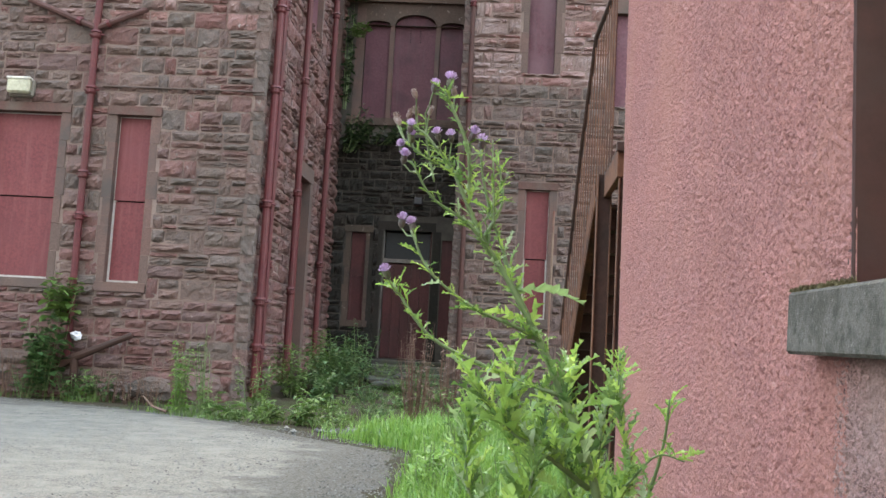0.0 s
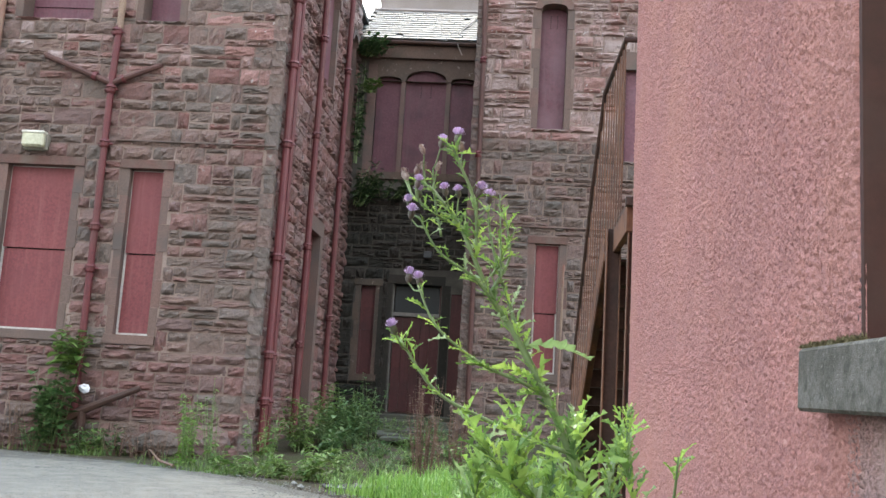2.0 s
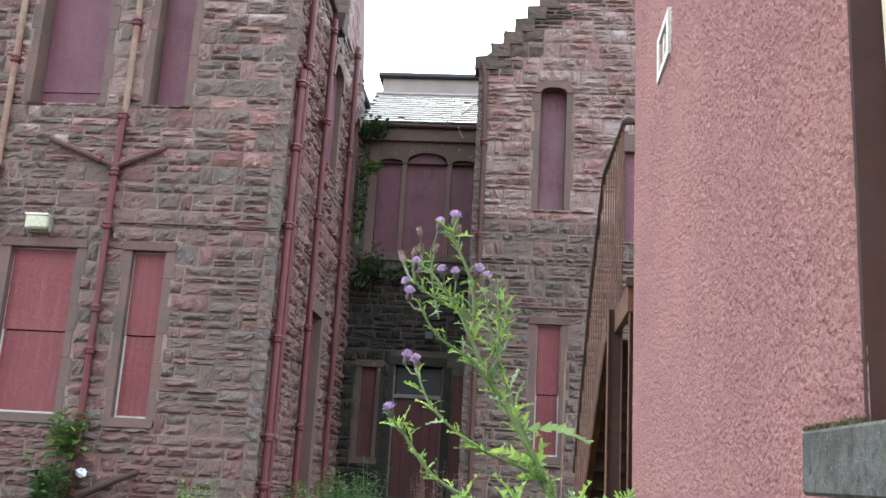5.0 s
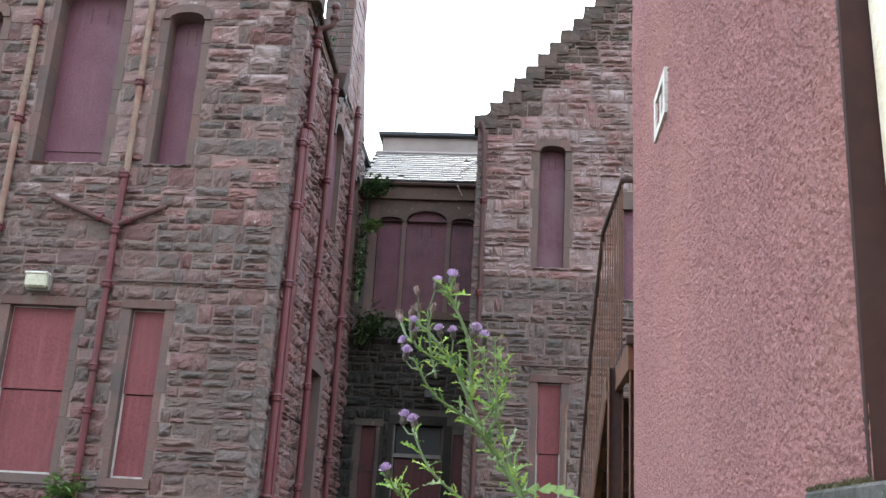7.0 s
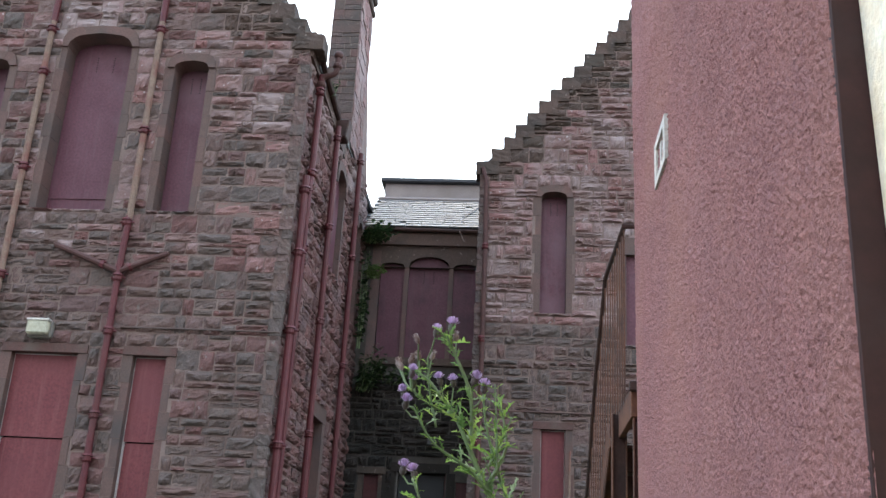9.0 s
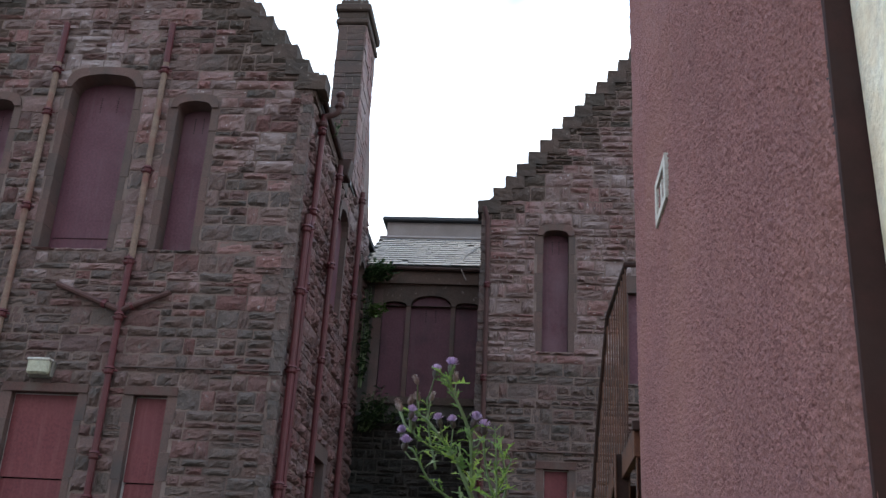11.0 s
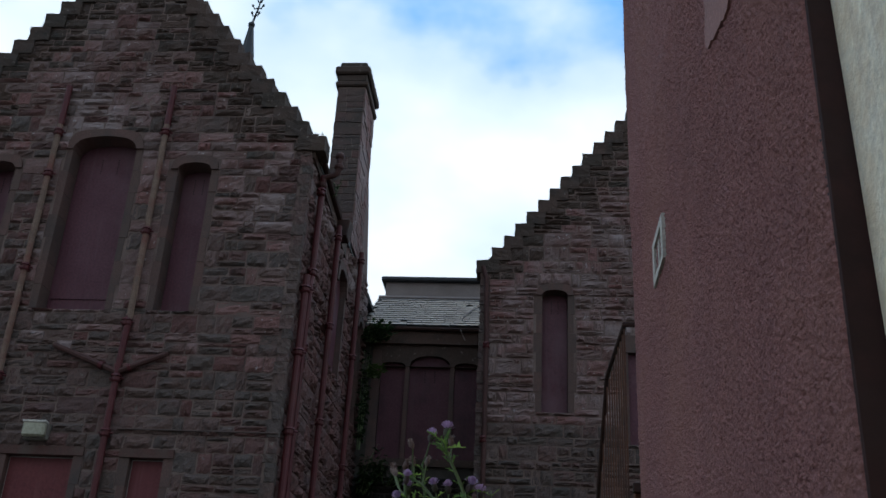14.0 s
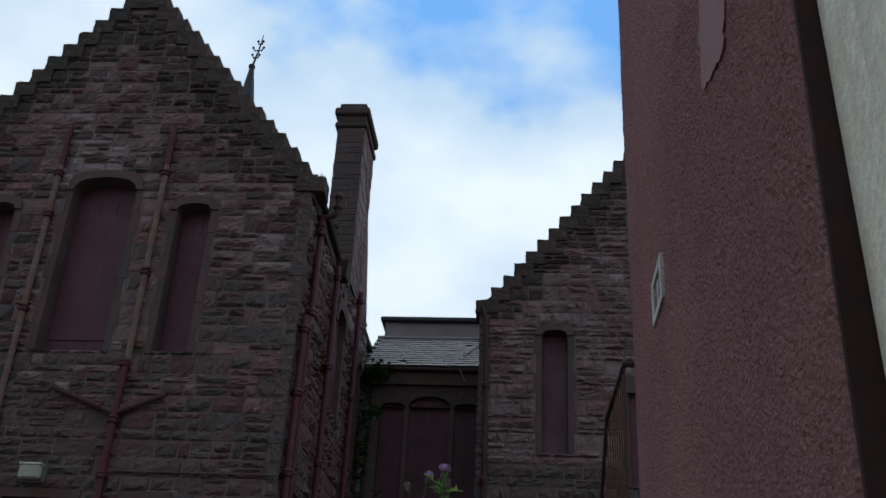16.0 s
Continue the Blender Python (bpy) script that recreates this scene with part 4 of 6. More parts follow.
# ---- link between the wings: wall, tall window, door, roof ----
BOARD_LINK = stuff_of("dim_maroon_board_paint", [(0.1, 0.034, 0.047), (0.12, 0.045, 0.058)], rough=0.6, grain=25, relief=0.1, depth=0.003, blotch=(0.055, 0.024, 0.03), patch=1.2, streak=(0.10, 0.05, 0.058))
link_blocks = [(-3.75, -1.0, 5.86, 9.0), (-3.46, -2.92, 1.45, 3.62), (-2.72, -1.0, 0.4, 3.75)]
tri = thing("window_14", (-2.2, BY, 6.0), "three-light stone-mullioned window boarded dark maroon", kind="structure")
for a, b, top, arch in ((-3.30, -2.75, 8.22, 0.14), (-2.65, -1.74, 8.38, 0.3), (-1.64, -1.10, 8.22, 0.14)):
    bm = bmesh.new()
    slab(bm, FB, arched(a, b, 6.06, top, arch), -0.14, -0.1)
    bd = part("board", bm, BOARD_LINK, tri)
    if b - a > 0.7:
        for s in (-1, 1):
            for i in range(6):
                bm = bmesh.new()
                u, v = (a + b) / 2 + s * 0.11, top - 0.34 - 0.05 * i
                slab(bm, FB, [(u + 0.014 * math.cos(q), v + 0.014 * math.sin(q)) for q in (0, 1.05, 2.1, 3.15, 4.2, 5.25)], -0.105, -0.097)
                part("vent_hole", bm, BOARD_GAP, bd)
for u in (-2.70, -1.69):
    bm = bmesh.new()
    slab(bm, FB, rect(u - 0.05, u + 0.05, 6.0, 8.4), -0.2, -0.01)
    part("mullion", bm, DRESSED, tri)
for a, b in ((-3.5, -3.30), (-1.10, -0.95)):
    bm = bmesh.new()
    slab(bm, FB, rect(a, b, 5.9, 8.5), -0.2, 0.02)
    part("jamb", bm, DRESSED, tri)
bm = bmesh.new()
slab(bm, FB, rect(-3.6, -0.98, 5.86, 6.02), -0.25, 0.07)
part("window_sill", bm, DARKSTONE, tri)
bm = bmesh.new()
slab(bm, FB, rect(-3.5, -0.98, 8.12, 8.62), -0.2, 0.014, [arched(-3.30, -2.75, 8.125, 8.22, 0.09), arched(-2.65, -1.74, 8.125, 8.38, 0.25), arched(-1.64, -1.10, 8.125, 8.22, 0.09)])
part("window_head", bm, DARKSTONE, tri)
slim = window_set("window_15", FB, -3.32, -3.0, 1.6, 3.5, 0, BOARD_SHADED, [2.55], "slim window beside the inner door, boarded red", margin=0.12, gap=False, depth=0.1, stone=DARKSTONE)
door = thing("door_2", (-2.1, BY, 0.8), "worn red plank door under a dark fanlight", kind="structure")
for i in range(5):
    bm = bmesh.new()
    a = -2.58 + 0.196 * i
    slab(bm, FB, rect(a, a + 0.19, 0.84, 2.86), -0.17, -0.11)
    part("plank", bm, BOARD_SHADED, door)
bm = bmesh.new()
slab(bm, FB, rect(-2.6, -1.6, 2.88, 2.96), -0.2, -0.06)
part("transom", bm, FRAME_SHADED, door, "grey-white painted transom bar")
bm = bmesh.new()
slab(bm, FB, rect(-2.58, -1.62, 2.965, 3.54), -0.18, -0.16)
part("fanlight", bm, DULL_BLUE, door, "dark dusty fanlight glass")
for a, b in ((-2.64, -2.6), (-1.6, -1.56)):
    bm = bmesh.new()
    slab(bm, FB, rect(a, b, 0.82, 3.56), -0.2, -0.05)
    part("door_post", bm, FRAME_SHADED if a < -2 else BOARD_SHADED, door)
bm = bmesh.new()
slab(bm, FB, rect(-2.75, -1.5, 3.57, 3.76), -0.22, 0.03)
part("lintel", bm, SHADED_STONE, door)
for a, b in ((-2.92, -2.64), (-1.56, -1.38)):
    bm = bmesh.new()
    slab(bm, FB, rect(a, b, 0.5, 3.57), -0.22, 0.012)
    part("jamb", bm, SHADED_STONE, door)
bm = bmesh.new()
slab(bm, FB, rect(-1.38, -1.05, 0.82, 3.42), -0.12, -0.06)
tagged(part("door_3", bm, BOARD_SHADED), "slim red boarded panel beside the inner door", kind="structure")
fan = thing("wall_lamp", (-1.9, BY - 0.05, 4.2), "small grey box lamp over the inner door", "lamp")
bm = bmesh.new()
box(bm, (-2.0, BY - 0.2, 4.13), (-1.82, BY + 0.0, 4.28), 0.015)
part("case", bm, LEAD, fan)

# eaves and slated roof of the link
bm = bmesh.new()
slab(bm, FB, rect(LX, RX, 8.63, 8.92), -0.3, 0.10)
tagged(part("trim_eaves", bm, DARKSTONE), "dark moulded stone eaves course", kind="structure")
gut = thing("gutter", (-2.4, BY - 0.2, 8.95), "black iron half-round gutter on the link's eaves", "gutter")
bm = bmesh.new()
tube(bm, [(LX, BY - 0.16, 8.98), (RX, BY - 0.16, 8.96)], 0.05, 8)
part("channel", bm, RUST_DARK, gut)
ROOF0, ROOF1 = Vector((0, BY - 0.16, 9.05)), Vector((0, 23.6, 10.62))
run = ROOF1 - ROOF0
bm = bmesh.new()
n_up = Vector((0, -run.z, run.y)).normalized()
slab(bm, lambda u, v, w: Vector((u, 0, 0)) + ROOF0 + run * v + n_up * w, rect(LX, RX + 0.02, 0, 1), -0.12, -0.012)
link_roof = tagged(part("roof_link", bm, SLATE), "weathered grey slate roof of the link", kind="structure")
rng = random.Random(12)
slate_meshes = []
for k in range(5):
    bm = bmesh.new()
    box(bm, (-0.5, 0, -0.012), (0.5, 1, 0.016))
    for v in bm.verts:
        if v.co.y < 0.5:
            v.co.x += rng.uniform(-0.06, 0.06)
            v.co.y += rng.uniform(-0.06, 0.06)
    me = bpy.data.meshes.new("slate")
    bm.to_mesh(me)
    bm.free()
    me.materials.append(SLATE)
    slate_meshes.append(me)
tilt = Matrix.Rotation(math.atan2(run.z, run.y) - radians(3.8), 4, "X")
u_dir = run.normalized()
row_n, long = 13, run.length
for r in range(row_n):
    v = r / row_n
    x = LX + (0.12 if r % 2 else 0.0)
    while x < RX - 0.02:
        w = rng.uniform(0.14, 0.27)
        w = min(w, RX - x)
        if w > 0.05 and rng.random() > 0.015:
            ob = new("slate", rng.choice(slate_meshes))
            ob.parent = link_roof
            at = Vector((x + w / 2, 0, 0)) + ROOF0 + run * (v - 0.01) + n_up * (0.012 + rng.uniform(0, 0.006))
            ob.matrix_basis = Matrix.Translation(at) @ tilt @ Matrix.Rotation(rng.uniform(-0.03, 0.03), 4, "Z") @ Matrix.Diagonal((w - 0.006, long / row_n * 1.35, 1, 1))
        x += w
bm = bmesh.new()
tube(bm, [(LX, 23.6, 10.64), (RX, 23.6, 10.64)], 0.07, 8)
part("ridge", bm, HARL, link_roof, "pale ridge capping")
cable = thing("loose_cable", (-1.4, BY, 9.1), "thin pale cable hanging loose over the slates", "cable")
bm = bmesh.new()
tube(bm, [(-1.15, 23.2, 10.42), (-1.3, 22.6, 10.0), (-1.5, 22.0, 9.56), (-1.58, 21.5, 9.16), (-1.52, 21.25, 8.9), (-1.42, 21.3, 8.7)], 0.012, 5)
part("wire", bm, HARL, cable)
block = thing("rear_block", (-1, 25, 9.5), "pale rendered flat-topped block behind the link's roof", "building")
bm = bmesh.new()
box(bm, (-3.80, 24.5, 9.0), (2.0, 26.5, 11.47), 0.01)
part("wall", bm, HARL, block)
bm = bmesh.new()
box(bm, (-3.92, 24.38, 11.472), (2.1, 26.6, 11.60), 0.03)
part("coping", bm, LEAD, block)

# ---- chimney on the passage wall ----
chim = thing("chimney_stack", (-4.05, 19.4, 12.9), "tall square sandstone chimney with a moulded cap", "chimney")
CX0, CX1, CY0, CY1 = -4.36, -3.74, 18.78, 20.15
bm = bmesh.new()
box(bm, (CX0, CY0, 9.8), (CX1, CY1, 13.78), 0.02)
part("shaft", bm, MORTAR, chim)
bm = bmesh.new()
box(bm, (CX0 - 0.06, CY0 - 0.06, 13.782), (CX1 + 0.06, CY1 + 0.06, 13.92), 0.03)
part("necking", bm, DARKSTONE, chim)
bm = bmesh.new()
box(bm, (CX0 - 0.02, CY0 - 0.02, 13.922), (CX1 + 0.02, CY1 + 0.02, 14.10), 0.02)
part("frieze", bm, DARKSTONE, chim)
bm = bmesh.new()
box(bm, (CX0 - 0.09, CY0 - 0.09, 14.102), (CX1 + 0.09, CY1 + 0.09, 14.30), 0.035)
part("cap", bm, DARKSTONE, chim)
bm = bmesh.new()
box(bm, (CX0 - 0.0, CY0 - 0.0, 14.302), (CX1 + 0.0, CY1, 14.46), 0.03)
part("blocking", bm, DARKSTONE, chim)

# slender spire with an iron finial, far behind
spire = thing("spire", (-7.72, 22, 13.2), "slender leaded spire with a wrought-iron finial", "spire")
bm = bmesh.new()
tube(bm, [(-7.72, 22, 13.0), (-7.72, 22, 17.0), (-7.72, 22, 17.95)], [0.55, 0.20, 0.07], 8)
part("cone", bm, LEAD, spire)
bm = bmesh.new()
bmesh.ops.create_uvsphere(bm, u_segments=8, v_segments=6, radius=0.1, matrix=Matrix.Translation((-7.72, 22, 18.02)))
part("ball", bm, LEAD, spire, smooth=True)
bm = bmesh.new()
tube(bm, [(-7.72, 22, 18.0), (-7.60, 22, 18.6), (-7.53, 22, 19.15)], [0.035, 0.025, 0.008], 6)
part("rod", bm, LEAD, spire)
for z, w in ((18.35, 0.10), (18.6, 0.15), (18.82, 0.07)):
    bm = bmesh.new()
    x = -7.72 + 0.17 * (z - 18)
    tube(bm, [(x - w, 22, z + 0.08), (x - w * 0.6, 22, z - 0.03), (x, 22, z), (x + w * 0.6, 22, z - 0.03), (x + w, 22, z + 0.1)], 0.02, 5)
    for s in (-1, 1):
        bmesh.ops.create_uvsphere(bm, u_segments=6, v_segments=4, radius=0.04, matrix=Matrix.Translation((x + s * w, 22, z + 0.09)))
    part("scroll", bm, LEAD, spire)


# ---- rainwater pipes ----
def downpipe(path, collars, label, mat=PIPE, r=0.055, upper=None):
    ob = thing("downpipe", path[-1], label, "downpipe", "rainwater pipes")
    bmx = bmesh.new()
    tube(bmx, path, r, 10)
    part("pipe", bmx, mat, ob)
    for p in collars:
        bmx = bmesh.new()
        p = Vector(p)
        tube(bmx, [p - Vector((0, 0, 0.07)), p - Vector((0, 0, 0.045)), p - Vector((0, 0, 0.04)), p + Vector((0, 0, 0.02)), p + Vector((0, 0, 0.025)), p + Vector((0, 0, 0.06))], [r * 1.25, r * 1.55, r * 1.2, r * 1.2, r * 1.6, r * 1.3], 10)
        for s in (-1, 1):
            tube(bmx, [p + Vector((s * r, 0, 0)), p + Vector((s * r * 2.1, 0.03, 0))] if abs(p.y - LY) < 0.3 else [p + Vector((0, s * r, 0)), p + Vector((-0.03, s * r * 2.1, 0))], 0.018, 5)
        part("collar", bmx, PIPE, ob)
    return ob


PY = LY - 0.10
downpipe([(-6.47, PY, 11.05), (-6.47, PY, 6.6)], [(-6.47, PY, z) for z in (10.15, 8.2)], "weathered bare rainwater pipe on the gable front", PIPE_BARE)
lower = downpipe([(-6.475, PY, 6.65), (-6.50, PY, 5.8), (-6.50, PY, 0.5)], [(-6.50, PY, z) for z in (6.55, 5.6, 4.72, 3.4, 2.75)], "red-painted rainwater pipe with two branch arms")
for tip in ((-7.62, PY + 0.03, 6.13), (-5.78, PY + 0.03, 6.02)):
    bm = bmesh.new()
    tip = Vector(tip)
    foot = Vector((-6.50, PY, 5.70))
    tube(bm, [foot, foot + (tip - foot) * 0.93, tip, tip + Vector((0, 0.08, 0.02))], [0.05, 0.046, 0.05, 0.05], 8)
    part("branch", bm, BRANCH, lower)
    bm = bmesh.new()
    tube(bm, [foot + (tip - foot) * 0.22, foot + (tip - foot) * 0.28], 0.068, 8)
    part("socket", bm, PIPE, lower)
downpipe([(-8.44, PY, 11.1), (-8.46, PY, 0.3)], [(-8.44, PY, z) for z in (10.15, 9.3, 7.5, 5.6, 3.6)], "bare weathered rainwater pipe with peeled red paint", PIPE_BARE)
for x in (-6.47, -8.44):
    hd = thing("pipe_head", (x, PY, 11.05), "small red pipe end capped at the gable", "pipe")
    bm = bmesh.new()
    tube(bm, [(x, PY, 10.3), (x, PY, 11.12)], 0.058, 10)
    part("pipe", bm, PIPE, hd)
PX = LX + 0.13
downpipe([(PX, 15.18, 7.55), (PX, 15.18, 0.1)], [(PX, 15.18, z) for z in (7.3, 6.2, 4.9, 3.1, 1.6, 0.9)], "red-painted iron downpipe at the corner of the passage", r=0.06)
downpipe([(PX, 15.55, 9.65), (PX, 15.52, 7.7), (PX, 15.45, 7.5), (PX, 15.45, 0.1)], [(PX, 15.5, z) for z in (9.3, 7.75, 6.4, 5.1, 3.8, 2.2)], "red-painted iron downpipe beside its twin")
downpipe([(PX + 0.04, 17.15, 9.45), (PX + 0.04, 17.15, 0.3)], [(PX + 0.04, 17.15, z) for z in (9.2, 7.4, 5.6, 3.6, 1.9)], "red iron downpipe under a square hopper")
downpipe([(PX + 0.04, 19.75, 10.1), (PX + 0.04, 19.75, 0.5)], [(PX + 0.04, 19.75, z) for z in (9.9, 7.7, 5.4, 2.6)], "dark red iron downpipe by the side doorway")
downpipe([(RX + 0.02, RY - 0.09, 9.9), (RX + 0.10, RY - 0.1, 9.6), (RX + 0.14, RY - 0.1, 8.2), (RX + 0.2, RY - 0.1, 0.4)], [(RX + 0.14, RY - 0.1, z) for z in (8.1, 6.1, 4.0)], "brown iron downpipe at the far wing's corner", BRANCH, r=0.05)
vent = thing("vent_pipe", (PX, 15.55, 9.5), "red soil vent pipe cranked outwards, with a round wire cap", "pipe")
bm = bmesh.new()
tube(bm, smooth_path([(PX, 15.55, 9.4), (PX + 0.02, 15.55, 9.6), (PX + 0.2, 15.55, 9.68), (PX + 0.26, 15.55, 9.8), (PX + 0.26, 15.55, 10.0)], 4), 0.055, 10)
part("pipe", bm, BRANCH, vent)
for z in (9.46, 9.84):
    bm = bmesh.new()
    x = PX if z < 9.6 else PX + 0.26
    tube(bm, [(x, 15.55, z - 0.05), (x, 15.55, z - 0.02), (x, 15.55, z + 0.02), (x, 15.55, z + 0.05)], [0.068, 0.085, 0.085, 0.068], 10)
    part("collar", bm, BRANCH, vent)
bm = bmesh.new()
bmesh.ops.create_uvsphere(bm, u_segments=10, v_segments=8, radius=0.085, matrix=Matrix.Translation((PX + 0.26, 15.55, 10.06)))
part("ball_cap", bm, BRANCH, vent, "round rusty cap", smooth=True)
hop = thing("hopper_head", (PX, 17.4, 9.45), "square dark green rainwater hopper", "hopper")
bm = bmesh.new()
box(bm, (LX + 0.04, 17.3, 9.32), (LX + 0.34, 17.66, 9.7), 0.02)
for v in bm.verts:
    if v.co.z < 9.5:
        v.co.x -= 0.05
part("box", bm, RUST_DARK, hop)
g2 = thing("gutter", (LX + 0.1, 16.4, 9.75), "black iron eaves gutter along the passage wall", "gutter")
bm = bmesh.new()
tube(bm, [(LX + 0.11, 15.05, 9.98), (LX + 0.11, 17.5, 9.70)], 0.065, 8)
part("channel", bm, RUST_DARK, g2)
bm = bmesh.new()
slab(bm, FS, [(15.02, 9.72), (18.4, 9.36), (18.4, 9.85), (15.02, 10.12)], -0.4, 0.06)
tagged(part("trim_side_eaves", bm, DARKSTONE), "dark stone eaves course of the passage wall", kind="structure")

# floodlight on the gable front
fl = thing("floodlight", (-7.6, LY, 4.56), "square yellowed bulkhead floodlight over a window", "lamp")
bm = bmesh.new()
box(bm, (-7.80, LY - 0.12, 4.57), (-7.41, LY + 0.0, 4.84), 0.02)
part("housing", bm, LAMP_BACK, fl)
bm = bmesh.new()
box(bm, (-7.785, LY - 0.24, 4.60), (-7.425, LY - 0.12, 4.83), 0.03, Matrix.Translation((0, 0, 0)))
part("lens", bm, LAMP_CASE, fl, "yellowed plastic lens")
bm = bmesh.new()
box(bm, (-7.79, LY - 0.25, 4.81), (-7.42, LY - 0.11, 4.85), 0.01)
part("hood", bm, PLATE, fl)

# string courses
for nm, a, b, y, z in (("trim_left", -6.35, LX + 0.02, LY, 4.80), ("trim_right", RX, 1.9, RY, 4.66)):
    bm = bmesh.new()
    box(bm, (a, y - 0.058, z - 0.013), (b, y + 0.01, z + 0.013), 0.006)
    tagged(part(nm, bm, DRESSED), "thin projecting stone string line", kind="structure")


# ---- corner stones ----
def quoins(parent, x, y, z0, z1, inward, seed, face_side=True):
    rng = random.Random(seed)
    z, k = z0, 0
    while z < z1:
        h = min(rng.uniform(0.12, 0.30), z1 - z)
        a = 0.19 if k % 2 else 0.14
        b = 0.14 if k % 2 else 0.19
        bmq = bmesh.new()
        x0, x1 = sorted((x + inward * a, x - inward * 0.012))
        box(bmq, (x0, y - 0.006 - rng.uniform(0, 0.014), z + 0.004), (x1, y + b, z + h - 0.004))
        bmesh.ops.subdivide_edges(bmq, edges=bmq.edges[:], cuts=3, use_grid_fill=True)
        for v in bmq.verts:
            q = v.co * 11
            v.co += Vector((-inward * (0.5 + noise.noise(q)) * 0.03, -(0.5 + noise.noise(q + Vector((5, 3, 1)))) * 0.035, 0.012 * noise.noise(q + Vector((1, 9, 4)))))
        part("corner_stone", bmq, STONE, parent)
        z += h
        k += 1


quoins(wall_left, LX, LY, 0.0, 9.75, -1, 1)
quoins(wall_right, RX, RY, 0.2, 9.9, 1, 2)
# plinth boulders at the foot of the corner
pl = random.Random(8)
for x, w, h in ((-5.15, 0.62, 0.34), (-4.45, 0.55, 0.45), (-5.75, 0.5, 0.26)):
    bm = bmesh.new()
    bmesh.ops.create_icosphere(bm, subdivisions=3, radius=0.5)
    for v in bm.verts:
        v.co = Vector((x + v.co.x * w * 1.35, LY - 0.02 + v.co.y * 0.28, h * 0.55 + v.co.z * h * 1.1)) + 0.05 * noise.noise_vector(v.co * 4 + Vector((x, 0, 0)))
    tagged(part("boulder", bm, STONE), "rounded worn foundation stone at the wall's foot", "stone", "foundation stones")

# steps up to the inner door
for i, (y, z) in enumerate(((19.0, 0.58), (19.9, 0.70), (20.7, 0.80))):
    bm = bmesh.new()
    box(bm, (-3.3 + 0.1 * i, y, 0.2), (-1.05, y + 0.95, z), 0.03)
    for v in bm.verts:
        v.co += 0.02 * noise.noise_vector(v.co * 2)
    tagged(part("stone_step", bm, SLAB), "broad worn stone step with weeds at the joints", "step", "steps to the inner door")

# ---- rubble of the walls ----
def narrowed(ends, m0, m1, top):
    return lambda v: (ends(v)[0] + (m0 if v < top else 0), ends(v)[1] - (m1 if v < top else 0))


crow_steps(wall_left, MID, HALF, LFOOT, LY)
crow_steps(wall_right, RMID, RMID - RX, RFOOT, RY)
BIG = dict(lo=0.15, hi=0.35, wlo=0.26, whi=0.62, joint=0.018)


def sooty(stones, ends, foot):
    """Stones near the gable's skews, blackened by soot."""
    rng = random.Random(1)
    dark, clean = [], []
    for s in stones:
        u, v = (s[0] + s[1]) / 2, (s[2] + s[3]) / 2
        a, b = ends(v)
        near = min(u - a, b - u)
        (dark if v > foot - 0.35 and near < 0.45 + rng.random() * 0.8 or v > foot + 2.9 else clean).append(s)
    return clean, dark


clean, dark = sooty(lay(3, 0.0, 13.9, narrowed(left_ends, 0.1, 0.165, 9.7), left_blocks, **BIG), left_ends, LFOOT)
pick = random.Random(44)
red = [q for q in clean if pick.random() < (0.75 if q[2] < 1.5 else 0.2 if q[2] < 4.5 else 0.12)]
# lime-stained stones; the larger share above 8.5 puts lens haze into the colour
pale = [q for q in clean if q not in set(red) and q[2] > 5.5 and pick.random() < (0.42 if q[2] < 8.5 else 0.75)]
drawn = set(red + pale)
set_stones(wall_left, FL, pale, ROCKY, PALE_STONE, 33, (-5.5, 6.0), 0, "limed_stone")
set_stones(wall_left, FL, red, ROCKY, RED_STONE, 23, (-5.5, 2.0), 120, "red_stone")
set_stones(wall_left, FL, [q for q in clean if q not in drawn], ROCKY, STONE, 3, (-5.5, 3.0))
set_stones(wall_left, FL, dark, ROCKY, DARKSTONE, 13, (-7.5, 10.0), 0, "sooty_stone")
flank_stones = lay(4, 0.2, 12.9, lambda v: (max(side_ends(v)[0], 15.18), side_ends(v)[1]), side_blocks, **BIG)
set_stones(wall_side, FS, [q for q in flank_stones if q[2] < 9.0], ROCKY, RED_STONE, 4, (15.5, 3.0))
set_stones(wall_side, FS, [q for q in flank_stones if 9.0 <= q[2] < 9.9], ROCKY, PALE_STONE, 14, (19.0, 9.5), 60, "limed_stone")
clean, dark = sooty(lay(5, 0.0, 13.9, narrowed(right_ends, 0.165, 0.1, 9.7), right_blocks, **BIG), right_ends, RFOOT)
low = [q for q in clean if q[2] < 6.3]
set_stones(wall_right, FR, low, ROCKY, STONE, 25, (0.5, 4.0), 120, "brown_stone")
set_stones(wall_right, FR, [q for q in clean if q[2] >= 6.3], ROCKY, PALE_STONE, 5, (0.5, 6.0))
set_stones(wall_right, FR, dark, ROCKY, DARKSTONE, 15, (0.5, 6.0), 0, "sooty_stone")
set_stones(wall_end, FB, lay(6, 0.5, 8.6, lambda v: (LX + 0.02, RX - 0.02), link_blocks + slim, **BIG), ROCKY, SHADED_STONE, 6, (-2.2, 4.0))
FC = front(CY0 - 0.012)
set_stones(chim, FC, lay(7, 9.85, 13.75, lambda v: (CX0, CX1), [], lo=0.26, hi=0.38, wlo=0.34, whi=0.7, joint=0.01), DRESSED_SHAPES, STONE, 7, (-4, 13))
